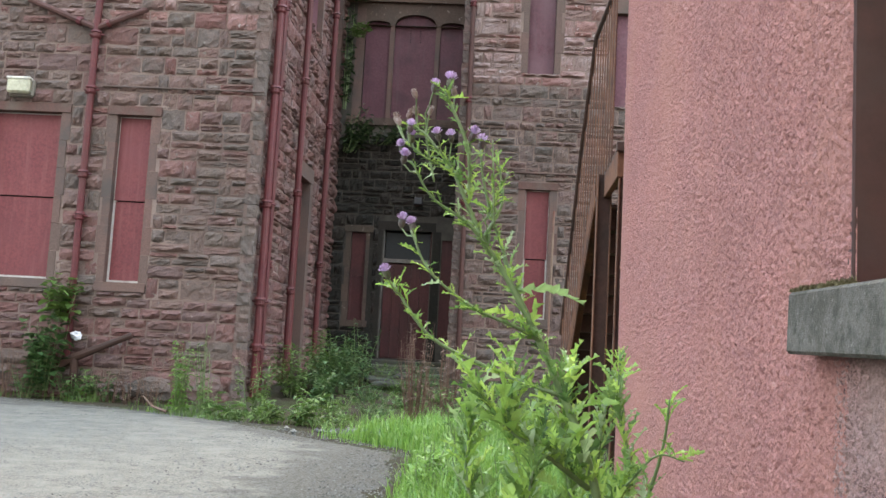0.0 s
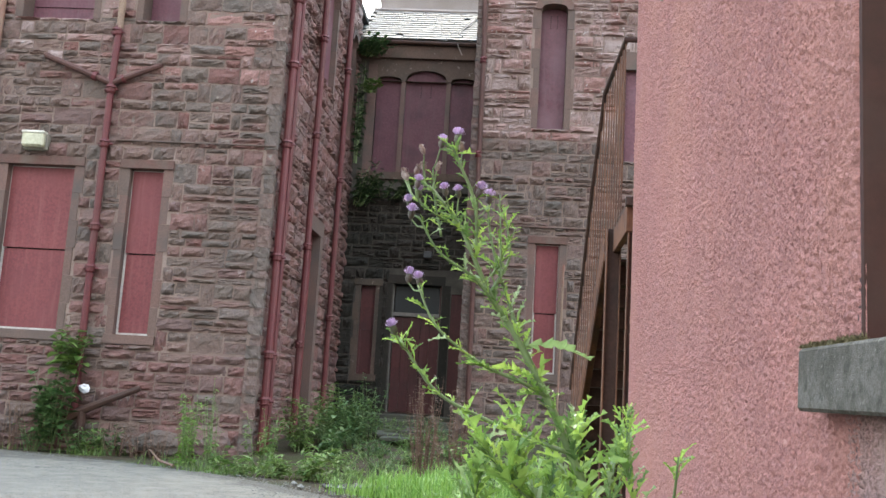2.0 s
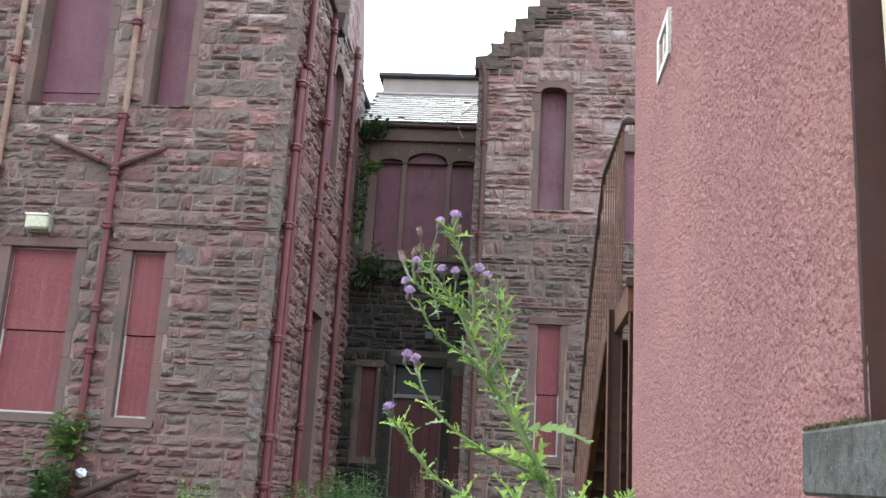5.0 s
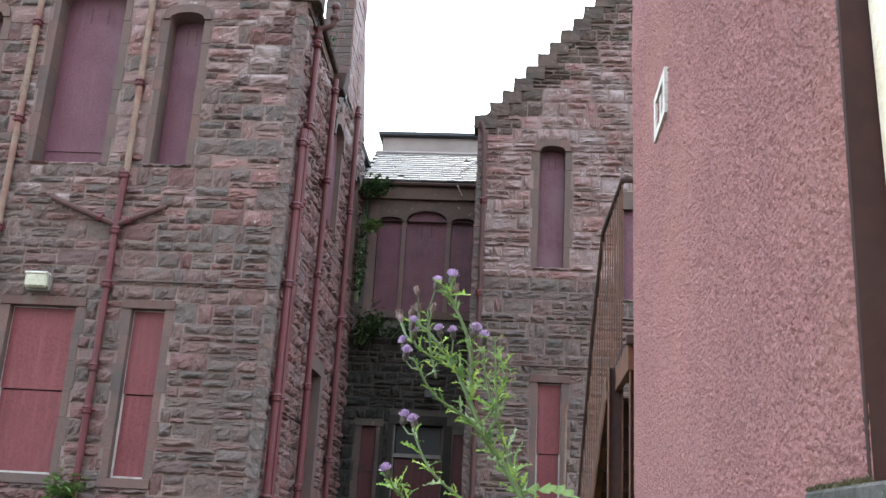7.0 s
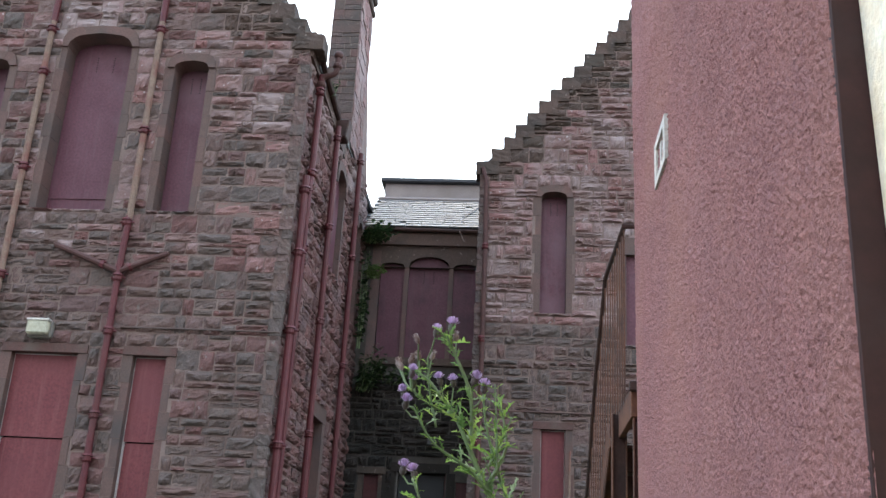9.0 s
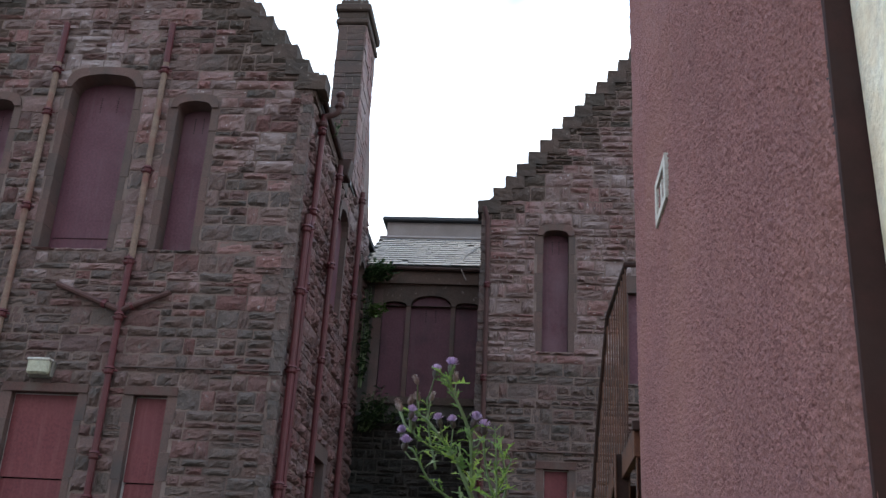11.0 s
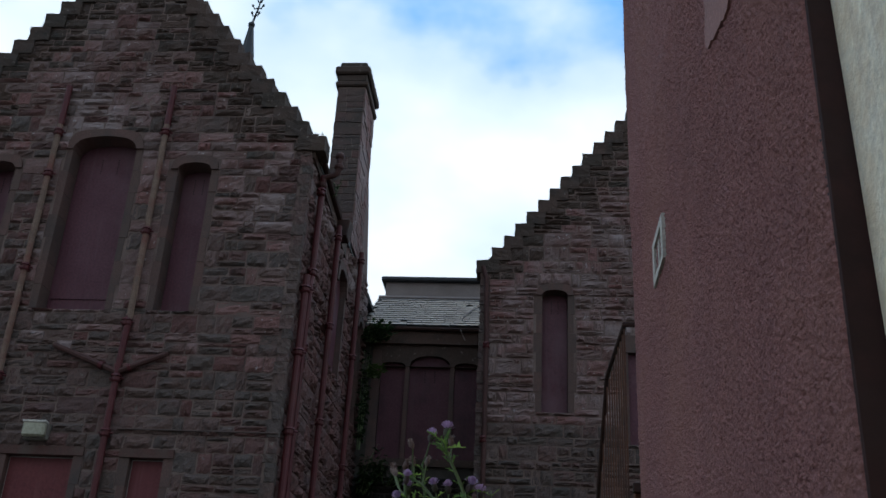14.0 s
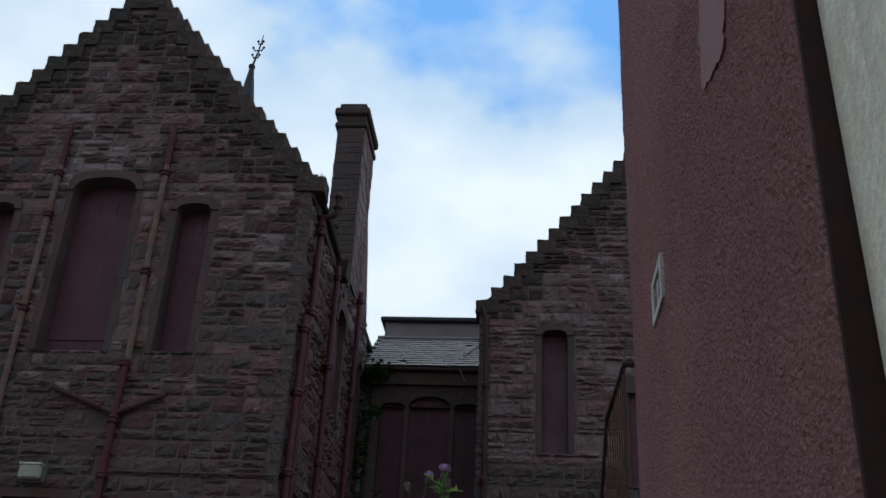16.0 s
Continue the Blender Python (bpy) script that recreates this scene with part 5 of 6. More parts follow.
set_stones(chim, lambda u, v, w: Vector((CX1 + 0.012 + w, u, v)), lay(17, 9.9, 13.75, lambda v: (CY0, CY1), [], lo=0.26, hi=0.38, wlo=0.34, whi=0.7, joint=0.01), DRESSED_SHAPES, PALE_STONE, 17, (19.5, 12), name="limed_stone")


# ---- plants ----
def leaf_shape(seed, lobes, wide, notch):
    """A lobed, spiny-edged leaf of unit length along x, folded along its rib, arched, twisted and wavy."""
    rng = random.Random(seed)
    verts, faces = [], []
    n = lobes * 2
    rib = []
    arch, twist, bend = rng.uniform(0.1, 0.45), rng.uniform(-0.9, 0.9), rng.uniform(-0.2, 0.2)
    for i in range(n + 1):
        s = i / n
        rib.append(len(verts))
        verts.append((s * (1 - 0.12 * arch * s), bend * s * s, 0.22 * math.sin(s * 2.0) * arch - arch * 0.75 * s * s))
    for side in (1, -1):
        rim = []
        for i in range(n + 1):
            s = i / n
            w = wide * math.sin(math.pi * min(1, 0.08 + 0.92 * s)) ** 0.7
            w *= notch * rng.uniform(0.6, 1.4) if i % 2 == 0 else rng.choice((0.45, 0.8, 1.1, 1.7)) * rng.uniform(0.8, 1.15)
            ds = rng.uniform(0.02, 0.14) if i % 2 else 0
            tilt = side * (0.5 + rng.uniform(-0.3, 0.5)) * 1.0
            up = abs(tilt) * 0.75 + side * twist * s
            x0, y0, z0 = verts[rib[i]]
            rim.append(len(verts))
            verts.append((min(1.03, x0 + ds), y0 + side * max(w, 0.004) * math.cos(up * 0.8), z0 + max(w, 0.004) * math.sin(up) + rng.uniform(-0.05, 0.05)))
        for i in range(n):
            a, b, c, d = rib[i], rib[i + 1], rim[i + 1], rim[i]
            faces += [(a, b, c), (a, c, d)] if side > 0 else [(b, a, c), (c, a, d)]
    return verts, faces


THISTLE_LEAVES = []
for s in range(14):
    v, f = leaf_shape(s, 4 + s % 4, 0.12 + 0.03 * (s % 3), 0.22 + 0.14 * (s % 2))
    me = bpy.data.meshes.new("leaf")
    me.from_pydata(v, [], f)
    me.materials.append(LEAF_THISTLE)
    THISTLE_LEAVES.append(me)
v, f = leaf_shape(5, 9, 0.15, 0.55)
LONG_LEAF = bpy.data.meshes.new("leaf")
LONG_LEAF.from_pydata(v, [], f)
LONG_LEAF.materials.append(LEAF_THISTLE)


def put_leaf(parent, at, direction, size, rng, up=Vector((0, 0, 1)), mesh=None):
    ob = new("leaf", mesh or rng.choice(THISTLE_LEAVES))
    ob.parent = parent
    d = Vector(direction).normalized()
    y = up.cross(d)
    y = (y if y.length > 0.05 else d.orthogonal()).normalized()
    z = d.cross(y)
    m = Matrix((d, y, z)).transposed().to_4x4() @ Matrix.Rotation(rng.uniform(-0.7, 0.7), 4, "X")
    ob.matrix_basis = Matrix.Translation(Vector(at) - Vector(parent.location)) @ m @ Matrix.Diagonal((size, size * rng.uniform(0.8, 1.25), size, 1))


def thistle_head(parent, at, up, bloom, rng, size=1.0):
    up = Vector(up).normalized()
    q = up.to_track_quat("Z", "Y").to_matrix().to_4x4()
    m = Matrix.Translation(at) @ q
    bm = bmesh.new()
    tube(bm, [m @ Vector((0, 0, z * size)) for z in (-0.002, 0.003, 0.008, 0.0125, 0.016)], [r * size for r in (0.0016, 0.0052, 0.0062, 0.0048, 0.0036)], 8)
    for k in range(26):
        a, z = k * 2.4, 0.003 + 0.012 * (k / 26)
        r = 0.0055 * size
        c, s = math.cos(a), math.sin(a)
        b0 = [bm.verts.new(m @ Vector(p)) for p in ((c * r - s * 0.0012, s * r + c * 0.0012, z * size), (c * r + s * 0.0012, s * r - c * 0.0012, z * size), (c * r * 1.35, s * r * 1.35, (z + 0.0035) * size))]
        bm.faces.new(b0)
    head = part("flower_head", bm, SPINE if bloom else BROWN_HEAD, parent)
    bm = bmesh.new()
    n = 90 if bloom else 40
    for k in range(n):
        a = rng.uniform(0, 6.283)
        spread = rng.random() ** 0.7
        r0, r1 = 0.0028 * spread, (0.0125 if bloom else 0.010) * spread
        h = (0.0135 - 0.009 * spread ** 3 + rng.uniform(-0.001, 0.001)) * (1 if bloom else 0.6)
        w = 0.0007
        c, s = math.cos(a), math.sin(a)
        p0 = m @ (Vector((c * r0, s * r0, 0.0135)) * size)
        p1 = m @ (Vector((c * r1, s * r1, 0.0135 + h)) * size)
        sd = (m.to_3x3() @ Vector((-s, c, 0))) * w * size
        fv = [bm.verts.new(x) for x in (p0 - sd, p0 + sd, p1 + sd * 1.3, p1 - sd * 1.3)]
        bm.faces.new(fv)
    part("floret_tuft", bm, PURPLE if bloom else BROWN_HEAD, head, "purple floret tuft" if bloom else "withered brown tuft")


TY = 1.6
thistle = thing("thistle", (0.19, TY, 0.0), "tall flowering thistle, purple heads, spiny green leaves", "plant")
trng = random.Random(21)


def tp(x, z, dy=0.0):
    return Vector((x - 0.003, TY + dy, z - 0.016))


branches = [  # guide points along each stem, thickness at foot and tip, leaf length, leaves
    ([tp(0.19, 0.0), tp(0.185, 0.4), tp(0.15, 0.70), tp(0.074, 0.894), tp(0.001, 1.03), tp(-0.047, 1.10), tp(-0.099, 1.206), tp(-0.125, 1.24, 0.01)], 0.0095, 0.0022, 0.078, 72),
    ([tp(-0.071, 1.161), tp(-0.078, 1.244, -0.01), tp(-0.108, 1.312, -0.015), tp(-0.118, 1.335, -0.02)], 0.0035, 0.0018, 0.042, 26),
    ([tp(0.056, 0.94), tp(0.011, 0.963, -0.02), tp(-0.052, 0.987, -0.03), tp(-0.125, 1.04, -0.04), tp(-0.16, 1.105, -0.03)], 0.0035, 0.0016, 0.05, 34),
    ([tp(0.085, 0.86), tp(-0.012, 0.891, 0.03), tp(-0.121, 0.939, 0.04), tp(-0.179, 1.007, 0.05), tp(-0.192, 1.025, 0.05)], 0.0038, 0.0016, 0.055, 38),
    ([tp(0.001, 1.03), tp(-0.012, 1.08, 0.02), tp(-0.035, 1.14, 0.02), tp(-0.052, 1.203, 0.03), tp(-0.058, 1.245, 0.03)], 0.0035, 0.0016, 0.046, 20),
    ([tp(-0.047, 1.10), tp(-0.02, 1.16, 0.03), tp(-0.022, 1.20, 0.03), tp(-0.03, 1.235, 0.03)], 0.003, 0.0014, 0.042, 15),
    ([tp(-0.099, 1.206), tp(-0.14, 1.222, -0.02), tp(-0.172, 1.245, -0.02)], 0.0025, 0.0014, 0.035, 14),
    ([tp(-0.125, 1.24), tp(-0.15, 1.27, 0.01), tp(-0.178, 1.285, 0.02)], 0.0024, 0.0014, 0.035, 12),
    ([tp(-0.13, 1.19), tp(-0.145, 1.25, 0.02), tp(-0.152, 1.305, 0.02)], 0.002, 0.0014, 0.03, 5),
    ([tp(-0.03, 1.12), tp(-0.034, 1.19), tp(-0.039, 1.262)], 0.0022, 0.001, 0.03, 20),
    ([tp(-0.045, 1.13), tp(-0.028, 1.17, 0.01), tp(-0.01, 1.212, 0.01)], 0.0022, 0.001, 0.036, 20),
    ([tp(-0.02, 1.06), tp(-0.07, 1.12, -0.02), tp(-0.13, 1.16, -0.03), tp(-0.165, 1.215, -0.03)], 0.003, 0.0014, 0.036, 26),
    ([tp(0.135, 0.72), tp(0.073, 0.766, -0.05), tp(0.001, 0.814, -0.07), tp(-0.046, 0.872, -0.08)], 0.005, 0.0018, 0.072, 100),
    ([tp(0.15, 0.66), tp(0.20, 0.74, 0.04), tp(0.185, 0.84, 0.06), tp(0.185, 0.93, 0.07)], 0.005, 0.0018, 0.052, 82),
    ([tp(0.17, 0.6), tp(0.215, 0.7, -0.03), tp(0.24, 0.79, -0.04), tp(0.247, 0.865, -0.05)], 0.004, 0.0016, 0.044, 26),
    ([tp(0.19, 0.73, -0.02), tp(0.23, 0.78, -0.05), tp(0.27, 0.775, -0.06)], 0.0022, 0.001, 0.04, 14),
    ([tp(0.14, 0.55), tp(0.06, 0.66, 0.08), tp(0.02, 0.78, 0.12), tp(0.01, 0.9, 0.13)], 0.005, 0.0018, 0.076, 100),
    ([tp(0.16, 0.55), tp(0.12, 0.68, 0.1), tp(0.10, 0.8, 0.12), tp(0.11, 0.9, 0.14)], 0.005, 0.0018, 0.072, 100),
    ([tp(0.1, 0.45, 0.1), tp(-0.02, 0.6, 0.16), tp(-0.06, 0.72, 0.18), tp(-0.05, 0.83, 0.2)], 0.005, 0.0018, 0.076, 95),
    ([tp(0.2, 0.4, 0.15), tp(0.16, 0.6, 0.2), tp(0.17, 0.75, 0.22), tp(0.19, 0.88, 0.25)], 0.005, 0.0018, 0.076, 82),
    ([tp(0.05, 0.4, 0.2), tp(0.03, 0.6, 0.28), tp(0.06, 0.74, 0.3), tp(0.07, 0.86, 0.32)], 0.005, 0.0018, 0.076, 82),
    ([tp(0.12, 0.4, 0.0), tp(0.06, 0.58, -0.06), tp(0.04, 0.68, -0.08), tp(0.05, 0.78, -0.08)], 0.005, 0.0018, 0.072, 75),
]
for k, (pts, r0, r1, size, count) in enumerate(branches):
    path = smooth_path(pts, 7)
    n = len(path)
    bm = bmesh.new()
    tube(bm, path, [r0 + (r1 - r0) * i / (n - 1) for i in range(n)], 7)
    part("stem", bm, STEM, thistle, smooth=True)
    # leaves stand in tufts at the nodes, the small ones of side shoots among them
    nodes = max(5, count // (3 if k > 11 else 2))
    for i in range(nodes):
        f = (i + 0.3 + trng.random() * 0.5) / nodes
        if k == 0:
            f = 0.25 + 0.75 * f
        e = min(n - 2, int(f * (n - 1)))
        q = path[e].lerp(path[e + 1], f * (n - 1) - e if f * (n - 1) - e < 1 else 1)
        tang = (path[e + 1] - path[max(0, e - 1)]).normalized()
        a = i * 2.4 + trng.uniform(-0.5, 0.5)
        for leaf_no in range(trng.choice((2, 3, 3, 4, 5))):
            b = a + leaf_no * trng.uniform(0.7, 1.9)
            out = Vector((math.cos(b), math.sin(b) * 0.8, 0.0))
            d = out * trng.uniform(0.5, 1.1) + tang * trng.uniform(0.2, 1.3) + Vector((0, 0, trng.uniform(-0.3, 0.35) + (0.7 if k > 11 else 0.0)))
            long_leaf = size * trng.choice((0.25, 0.4, 0.5, 0.65, 0.95)) * (1.15 - 0.8 * f if k == 0 else 1.0 - 0.3 * f)
            put_leaf(thistle, q + out * 0.002, d, long_leaf * (1.45 if k > 11 else 1.05), trng)
# a few long leaves
for at, d, s in ((tp(0.005, 1.02), (0.95, -0.2, 0.05), 0.115), (tp(0.03, 0.97), (-0.8, -0.3, 0.25), 0.08), (tp(0.1, 0.83), (0.5, -0.6, 0.3), 0.1), (tp(0.1, 0.82), (-0.9, -0.2, 0.1), 0.11)):
    put_leaf(thistle, at, d, s, random.Random(s), mesh=LONG_LEAF)
BLOOMS = [(-0.139, 1.336), (-0.112, 1.340), (-0.125, 1.254), (-0.106, 1.257), (-0.074, 1.256), (-0.056, 1.249), (-0.169, 1.252), (-0.182, 1.235), (-0.179, 1.213), (-0.178, 1.112), (-0.159, 1.110), (-0.192, 1.028), (-0.171, 1.262)]
DRY = [(-0.198, 1.288), (-0.177, 1.289), (-0.166, 1.304), (-0.146, 1.305), (-0.164, 1.320), (-0.105, 1.335), (-0.19, 1.279)]
for pts, bloom in ((BLOOMS, True), (DRY, False)):
    for x, z in pts:
        dy = trng.uniform(-0.03, 0.03)
        thistle_head(thistle, tp(x, z, dy), (trng.uniform(-0.5, 0.4), trng.uniform(-0.5, 0.1), 1.0), bloom, trng, trng.uniform(0.8, 1.0) * (1.0 if bloom else 0.85))
        near = min((p for q in branches[:12] for p in smooth_path(q[0], 7)), key=lambda p: (p - tp(x, z - 0.03)).length)
        bm = bmesh.new()
        tube(bm, [near, (near + tp(x, z, dy)) / 2 + Vector((0, 0, -0.006)), tp(x, z, dy)], [0.0016, 0.0013, 0.0012], 5)
        part("flower_stalk", bm, STEM, thistle)


def blades(name, spots, label, material=GRASS):
    """Grass: each spot is x, y, height, spread, count."""
    rng = random.Random(name + label)
    v, f = [], []
    for x, y, h, spread, count in spots:
        for _ in range(count):
            px, py = x + rng.gauss(0, spread), y + rng.gauss(0, spread)
            pz = rise(px, py) - 0.01
            hh = h * rng.uniform(0.45, 1.15)
            a, lean = rng.uniform(0, 6.283), rng.uniform(0.1, 0.75)
            d = Vector((math.cos(a), math.sin(a), 0))
            s = Vector((-d.y, d.x, 0)) * rng.uniform(0.003, 0.0065)
            b0, b1, b2 = Vector((px, py, pz)), Vector((px, py, pz + hh * 0.6)) + d * hh * lean * 0.35, Vector((px, py, pz + hh * (1 - lean * 0.3))) + d * hh * lean
            n = len(v)
            v += [b0 - s, b0 + s, b1 + s * 0.8, b1 - s * 0.8, b2]
            f += [(n, n + 1, n + 2, n + 3), (n + 3, n + 2, n + 4)]
    return tagged(from_lists(name, v, f, material), label, kind="stuff")


grng = random.Random(31)
spots = []
for _ in range(1500):
    y = grng.uniform(4.5, 13.5)
    x0 = yard_edge(min(y, 11.0)) + 0.15
    x = grng.uniform(x0, 0.66)
    if y > 11 and x < -0.75 - 0.1 * (y - 11) or y > 12.6:
        continue
    spots.append((x, y, grng.uniform(0.16, 0.42) * (0.6 if x < x0 + 0.25 else 1.0), 0.07, 18))
for _ in range(26):
    spots.append((grng.gauss(-1.15, 0.3), grng.gauss(12.0, 0.25), grng.uniform(0.12, 0.25), 0.1, 16))
blades("grass", spots, "lush bright green uncut grass beside the asphalt")
spots = [(grng.uniform(-4.6, -1.2), grng.uniform(11.9, 13.6), grng.uniform(0.05, 0.16), 0.12, 14) for _ in range(70)] + [(grng.uniform(-11, -4), grng.uniform(14.2, 14.85), grng.uniform(0.05, 0.2), 0.1, 10) for _ in range(60)]
spots += [(grng.uniform(-2.3, 0.4), grng.uniform(12.6, 17.5), grng.uniform(0.05, 0.13), 0.14, 10) for _ in range(110)]
blades("sparse_grass", spots, "thin rough grass along the foot of the wall", LEAF_MID)


def weed(name, x, y, height, spread, stems, leaf, count, material, label, category="plant", stalk=None, group="", z=None, droop=0.4, lean=(0, 0), narrow=0.42):
    """A weed of many stems, each with pointed leaves all along it."""
    rng = random.Random(f"{x} {y} {height}")
    z = rise(x, y) - 0.02 if z is None else z
    ob = thing(name, (x, y, z), label, category, group)
    v, f = [], []
    for _ in range(stems):
        a, r = rng.uniform(0, 6.283), spread * rng.random() ** 0.6
        h = height * rng.uniform(0.5, 1.1)
        foot = Vector((x + math.cos(a) * r * 0.4, y + math.sin(a) * r * 0.4, z))
        top = Vector((x + math.cos(a) * r + lean[0], y + math.sin(a) * r + lean[1], z + h))
        path = smooth_path([foot, foot.lerp(top, 0.5) + Vector((rng.uniform(-0.04, 0.04), rng.uniform(-0.04, 0.04), h * 0.06)), top], 4)
        sb = bmesh.new()
        tube(sb, path, [0.008 * (1 - 0.7 * i / (len(path) - 1)) for i in range(len(path))], 5)
        part("stem", sb, stalk or STEM, ob)
        for i in range(count):
            t = 0.12 + 0.88 * (i + rng.random()) / count
            q = path[min(len(path) - 1, int(t * (len(path) - 1) + 0.5))] + Vector((rng.uniform(-1, 1), rng.uniform(-1, 1), rng.uniform(-1, 1))) * 0.02
            b = rng.uniform(0, 6.283)
            d = Vector((math.cos(b), math.sin(b), rng.uniform(-droop, 0.6))).normalized()
            s = d.cross(Vector((0, 0, 1))).normalized()
            u = s.cross(d)
            L = leaf * rng.uniform(0.5, 1.2) * (1.1 - 0.4 * t)
            w = L * narrow * rng.uniform(0.7, 1.2)
            n = len(v)
            v += [q, q + d * L * 0.3 + s * w * 0.5 + u * w * 0.15, q + d * L * 0.7 + s * w * 0.38 + u * w * 0.05, q + d * L - u * L * 0.18, q + d * L * 0.7 - s * w * 0.38 + u * w * 0.05, q + d * L * 0.3 - s * w * 0.5 + u * w * 0.15, q + d * L * 0.5 - u * w * 0.08]
            f += [(n, n + 1, n + 6), (n + 1, n + 2, n + 6), (n + 2, n + 3, n + 6), (n + 3, n + 4, n + 6), (n + 4, n + 5, n + 6), (n + 5, n, n + 6)]
    if v:
        from_lists("foliage", v, f, material, ob)
    return ob


W = "weeds along the walls"
# climbing plant on the foot of the gable pipe
weed("climber", -6.72, 14.66, 1.15, 0.42, 16, 0.2, 18, LEAF_DARK, "leafy climber growing up the rainwater pipe", z=0.1, group=W, narrow=0.8)
weed("climber", -6.58, 14.74, 0.72, 0.26, 12, 0.2, 14, LEAF_MID, "bright top shoots of a climber on the pipe", z=1.12, group=W, narrow=0.85)
weed("dock", -6.0, 14.5, 0.45, 0.25, 6, 0.16, 9, LEAF_MID, "broad-leaved dock at the wall's foot", group=W)
for x, h in ((-7.2, 0.9), (-6.95, 0.8), (-7.45, 0.6)):
    weed("dead_stalks", x, 14.6, h, 0.2, 9, 0.05, 6, DEAD, "dry brown dead stalks against the wall", stalk=DEAD, group=W)
weed("tall_weed", -7.7, 14.45, 0.5, 0.2, 8, 0.10, 14, LEAF_MID, "fresh green weed at the wall's foot", group=W)
weed("tuft", -4.05, 12.75, 0.95, 0.14, 18, 0.13, 18, GRASS, "upright yellow-green weed tuft on the yard's edge", group=W, narrow=0.25)
weed("tall_weed", -3.75, 12.95, 1.05, 0.25, 10, 0.09, 12, LEAF_MID, "tall green weed with pale seed heads", group=W)
weed("dock", -3.45, 12.4, 0.38, 0.24, 9, 0.24, 5, LEAF_MID, "low bright broad-leaved dock on the yard's edge", group=W)
weed("fern", -2.8, 12.3, 0.36, 0.26, 10, 0.17, 12, LEAF_MID, "arching green fern clump on the yard's edge", group=W, narrow=0.3)
weed("fern", -2.35, 12.3, 0.40, 0.28, 11, 0.18, 13, LEAF_MID, "arching dark green fern clump", group=W, narrow=0.3)
weed("dead_stalks", -4.6, 14.5, 0.95, 0.3, 8, 0.05, 7, DEAD, "thin dry stalks by the corner", stalk=DEAD, group=W)
weed("tall_weed", -3.3, 13.7, 0.8, 0.3, 12, 0.13, 14, LEAF_MID, "green weed at the corner of the passage", group=W)
weed("low_weed", -3.15, 12.2, 0.22, 0.2, 8, 0.12, 8, LEAF_MID, "low bright weed spreading on the asphalt edge", group=W)
weed("low_weed", -2.0, 12.2, 0.28, 0.3, 10, 0.11, 10, LEAF_MID, "low weed clump at the asphalt's corner", group=W)
for x in (-8.2, -7.85, -5.3, -5.0, -5.65):
    weed("dead_stalks", x, 14.5, 0.55 + 0.1 * (x % 1), 0.3, 10, 0.07, 9, DEAD, "low dry brown weeds along the wall", stalk=DEAD, group=W)
for x in (-6.9, -5.8, -6.2):
    weed("tall_weed", x, 14.55, 0.45, 0.25, 9, 0.13, 11, LEAF_DARK, "dark green weed under the window", group=W)
for i, (x, y, h) in enumerate(((-3.15, 15.6, 0.8), (-2.8, 15.9, 0.8), (-2.45, 16.2, 0.8), (-2.95, 16.6, 0.85), (-2.35, 17.0, 1.0), (-2.65, 14.9, 0.5), (-2.75, 17.6, 0.8))):
    weed("nettle", x, y, h, 0.38, 15, 0.15, 20, LEAF_DARK if i % 3 else LEAF_MID, "dense dark green nettle clump in the passage", group=W)
weed("dead_stalks", -1.1, 13.4, 1.25, 0.32, 24, 0.08, 18, DEAD, "reddish-brown dead dock stalks", stalk=DEAD, group=W)
weed("dead_stalks", -0.7, 13.0, 1.15, 0.32, 20, 0.08, 16, DEAD, "dry brown dock stalks among grass", stalk=DEAD, group=W)
weed("tall_weed", -0.2, 9.5, 0.75, 0.4, 12, 0.12, 16, LEAF_MID, "tall green weeds behind the thistle", group=W)
weed("tall_weed", 0.2, 8.6, 0.7, 0.35, 12, 0.11, 16, LEAF_MID, "green weeds by the foot of the stair", group=W)
weed("tall_weed", 0.42, 7.4, 0.6, 0.25, 10, 0.1, 16, LEAF_MID, "green weeds along the pink wall", group=W)
weed("low_weed", -0.35, 6.2, 0.42, 0.25, 14, 0.10, 14, GRASS, "bright young weed by the asphalt's edge", group=W)
weed("low_weed", 0.0, 5.6, 0.5, 0.3, 14, 0.10, 14, GRASS, "bright young weeds among the grass", group=W)
for i, (x, y) in enumerate(((-1.3, 15.2), (-2.0, 15.6), (-1.6, 16.6), (-1.2, 17.4), (-2.2, 18.3), (-1.5, 18.6), (-0.9, 15.9), (-1.7, 14.2), (-2.3, 14.0))):
    weed("low_weed", x, y, 0.22 + 0.05 * (i % 3), 0.4, 16, 0.10, 10, LEAF_DARK if i % 2 else LEAF_MID, "low straggling weeds on the passage floor", group=W)
# tufts rooted high up in the masonry
weed("grass_tuft", LX + 0.02, 15.2, 0.32, 0.12, 9, 0.07, 8, LEAF_MID, "wispy grass tuft growing from the gable's foot stone", z=10.02, group=W, narrow=0.2)
weed("grass_tuft", LX + 0.1, 16.5, 0.4, 0.2, 10, 0.09, 9, IVY, "dark weed tuft rooted behind the eaves gutter", z=9.75, group=W, narrow=0.3)
# ivy on the link
weed("ivy", -3.45, 21.25, 0.9, 0.4, 16, 0.15, 20, IVY, "dark ivy clump rooted in the stone corner", z=5.2, group="ivy on the link", lean=(0.3, 0), narrow=0.7)
weed("ivy", -2.85, 21.25, 0.45, 0.5, 12, 0.16, 16, IVY, "trailing dark ivy under the tall window", z=5.4, group="ivy on the link", lean=(0.2, 0), narrow=0.5)
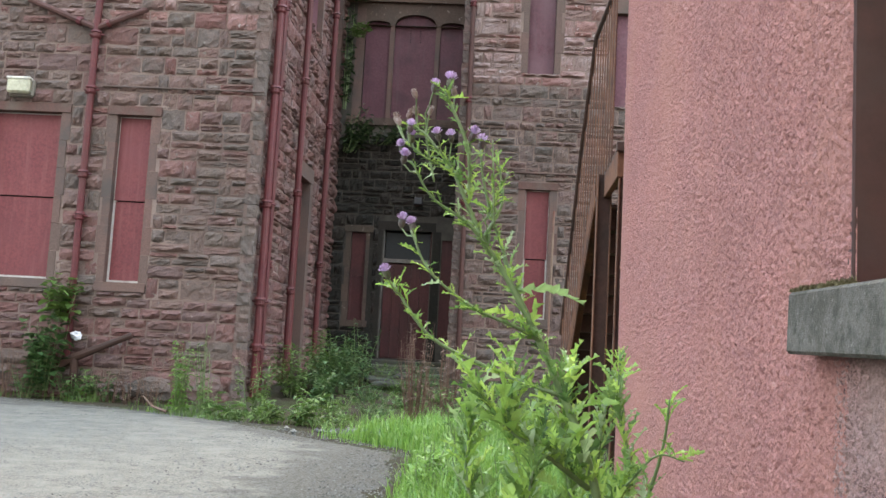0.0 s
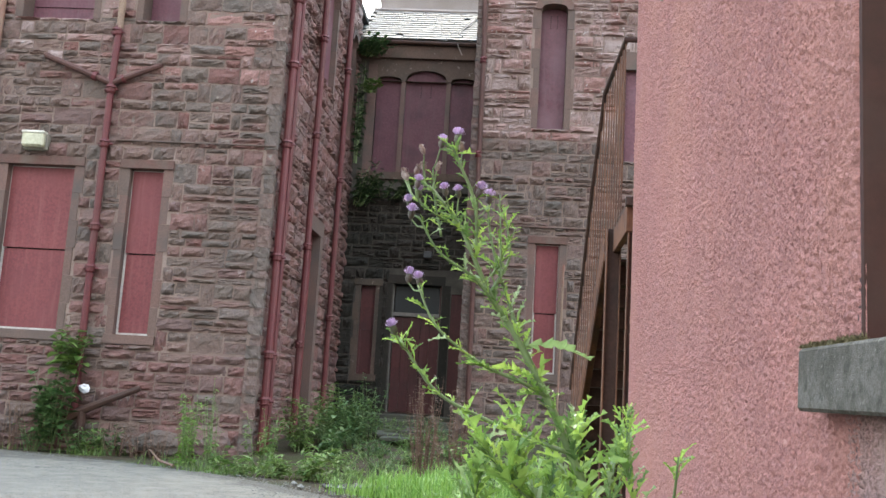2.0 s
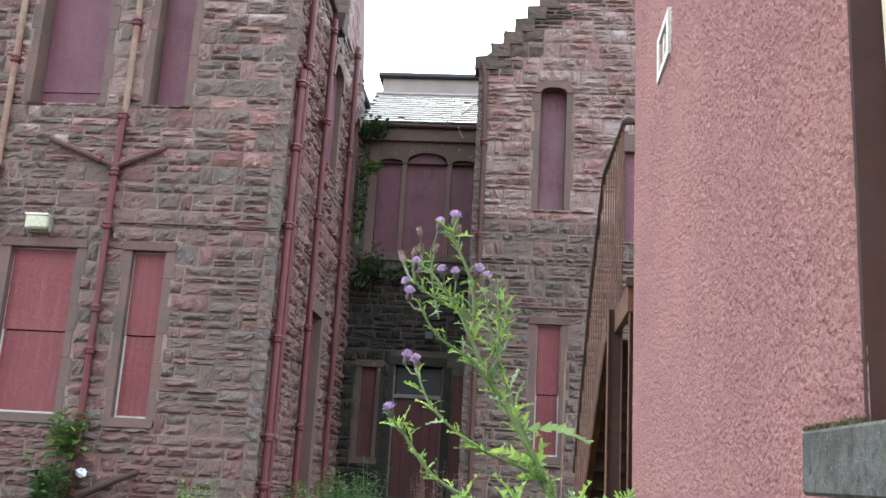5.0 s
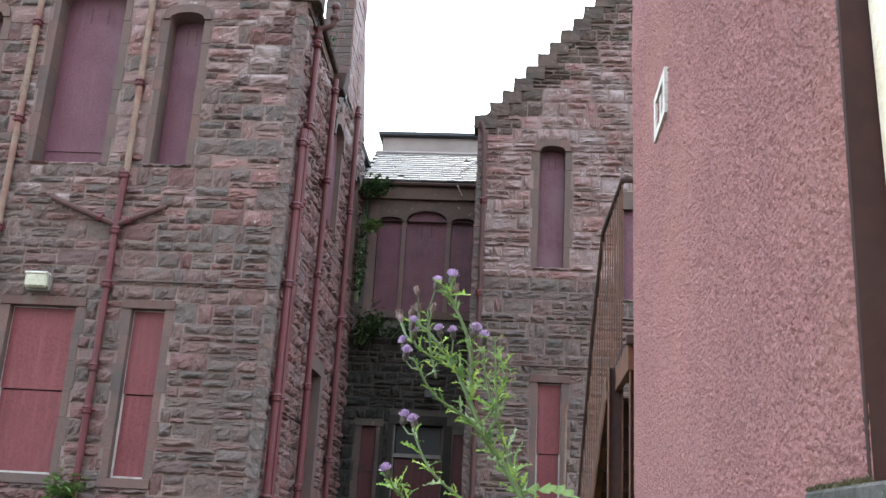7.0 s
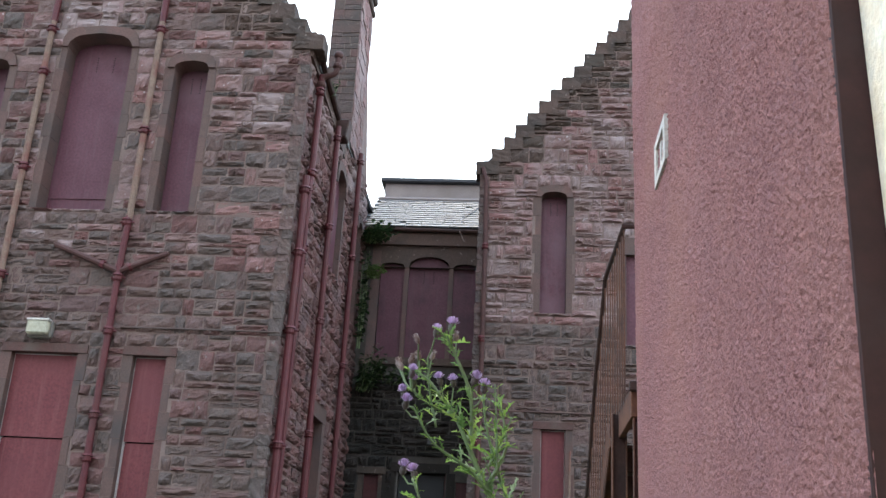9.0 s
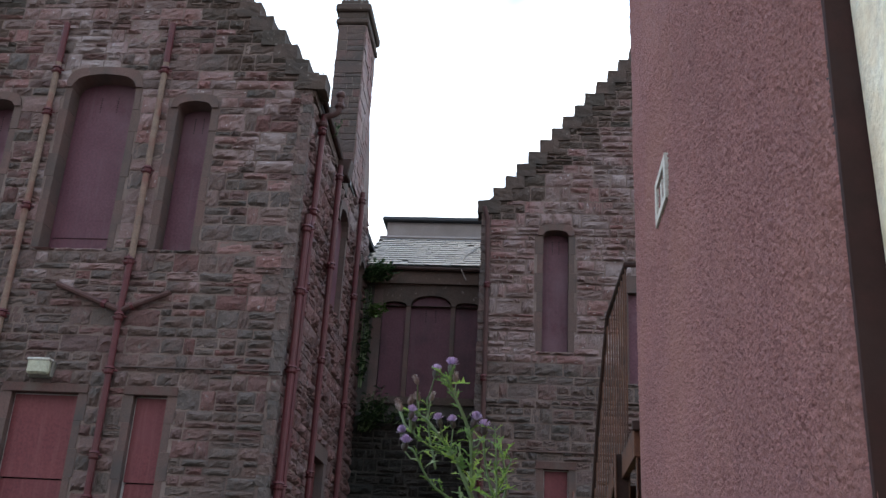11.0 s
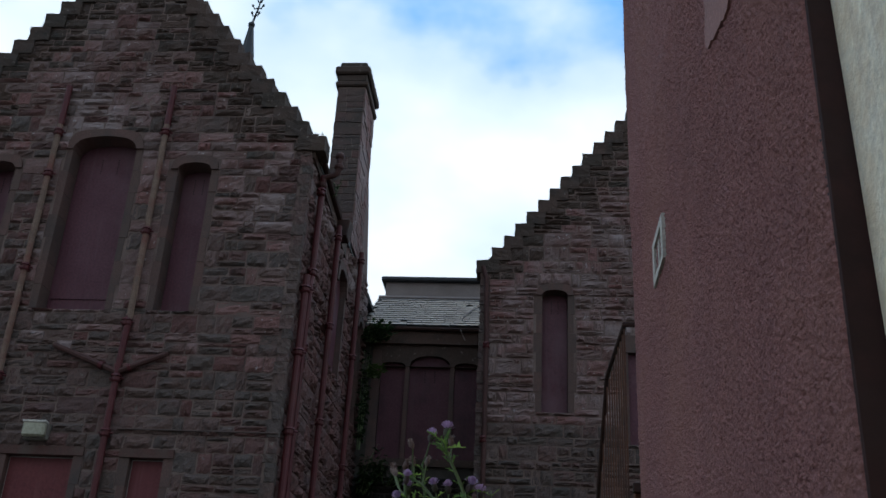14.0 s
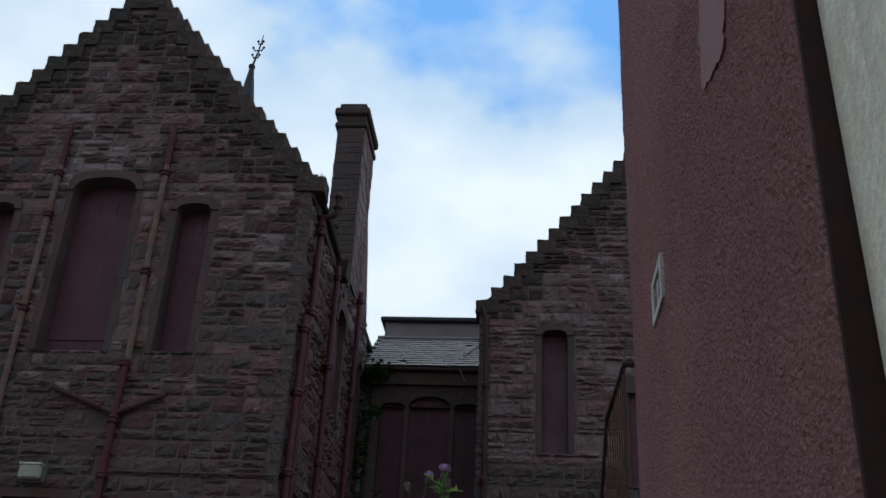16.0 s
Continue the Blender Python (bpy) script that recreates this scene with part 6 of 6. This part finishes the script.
weed("ivy", -3.5, 21.1, 0.5, 0.35, 14, 0.16, 18, IVY, "ivy tuft at the link's eaves", z=8.55, group="ivy on the link", lean=(0.25, 0), narrow=0.8)
weed("ivy", -3.6, 21.1, 2.4, 0.1, 10, 0.12, 26, IVY, "thin ivy running up the inner corner", z=6.1, group="ivy on the link", narrow=0.8)
weed("ivy", -3.45, 21.1, 0.3, 0.25, 8, 0.14, 14, LEAF_MID, "bright ivy sprig by the tall window", z=7.7, group="ivy on the link", lean=(0.12, 0), narrow=0.7)

# ---- loose things ----
rag = thing("rag", (-6.36, 14.86, 0.86), "crumpled white rag caught on the wall plant", "rag")
bm = bmesh.new()
bmesh.ops.create_icosphere(bm, subdivisions=3, radius=0.1)
for v in bm.verts:
    v.co = Vector((v.co.x * 0.85, v.co.y * 0.45, v.co.z * 0.62)) * (1 + 0.6 * noise.noise(v.co * 14)) + Vector((-6.34, 14.84, 0.93))
part("cloth", bm, CLOTH, rag)
log = thing("broken_pipe", (-6.0, 14.8, 0.55), "broken rusty pipe leaning against the wall", "pipe")
bm = bmesh.new()
tube(bm, [(-6.55, 14.8, 0.48), (-6.3, 14.78, 0.62), (-5.9, 14.8, 0.8), (-5.52, 14.88, 0.98)], [0.07, 0.065, 0.05, 0.045], 8)
part("shaft", bm, RUST_DARK, log)
bm = bmesh.new()
tube(bm, [(-6.32, 14.78, 0.6), (-6.32, 14.8, 0.0)], 0.06, 8)
part("foot", bm, RUST_DARK, log)
rng = random.Random(77)
rv, rf = [], []
for k in range(260):
    x, y = rng.gauss(-1.35, 0.33), rng.gauss(11.35, 0.2)
    s = rng.uniform(0.012, 0.05)
    z = rise(x, y) + s * 0.3
    n = len(rv)
    for p in ((1, 0, 0), (-1, 0, 0), (0, 1, 0), (0, -1, 0), (0, 0, 0.7), (0, 0, -0.7)):
        rv.append((x + p[0] * s * rng.uniform(0.7, 1.3), y + p[1] * s * rng.uniform(0.7, 1.3), z + p[2] * s))
    for a, b, c in ((0, 2, 4), (2, 1, 4), (1, 3, 4), (3, 0, 4), (2, 0, 5), (1, 2, 5), (3, 1, 5), (0, 3, 5)):
        rf.append((n + a, n + b, n + c))
for k in range(9000):
    y = 5.2 + 8.6 * rng.random() ** 1.2
    e = yard_edge(y)
    x = e - abs(rng.gauss(0, 0.5)) if rng.random() < 0.35 else rng.uniform(-8, e)
    s = rng.uniform(0.003, 0.011)
    n = len(rv)
    for p in ((1, 0, 0), (-1, 0, 0), (0, 1, 0), (0, -1, 0), (0, 0, 0.8)):
        rv.append((x + p[0] * s * rng.uniform(0.7, 1.3), y + p[1] * s * rng.uniform(0.7, 1.3), 0.022 + p[2] * s))
    for a, b, c in ((0, 2, 4), (2, 1, 4), (1, 3, 4), (3, 0, 4)):
        rf.append((n + a, n + b, n + c))
tagged(from_lists("gravel", rv, rf, RUBBLE), "dark broken stones and loose grit on the asphalt", kind="stuff")
for x, y, z, w, a in ((-2.45, 17.9, 0.44, 0.55, 0.2), (-1.75, 16.9, 0.38, 0.7, -0.1), (-2.1, 17.6, 0.42, 0.5, 0.5), (-1.9, 18.4, 0.48, 0.8, 0.05)):
    bm = bmesh.new()
    box(bm, (-w / 2, -0.2, 0), (w / 2, 0.2, 0.06), 0.012, Matrix.Translation((x, y, z)) @ Matrix.Rotation(a, 4, "Z") @ Matrix.Rotation(0.06, 4, "X"))
    tagged(part("paving_slab", bm, SLAB), "loose broken paving slab in the passage", "slab", "loose slabs")
stick = thing("stick", (-4.3, 12.6, 0.05), "bare dry stick lying at the yard's edge", "stick")
bm = bmesh.new()
tube(bm, [(-4.45, 12.55, 0.22), (-4.3, 12.5, 0.1), (-4.1, 12.45, 0.05)], [0.012, 0.016, 0.02], 5)
part("wood", bm, DEAD, stick)
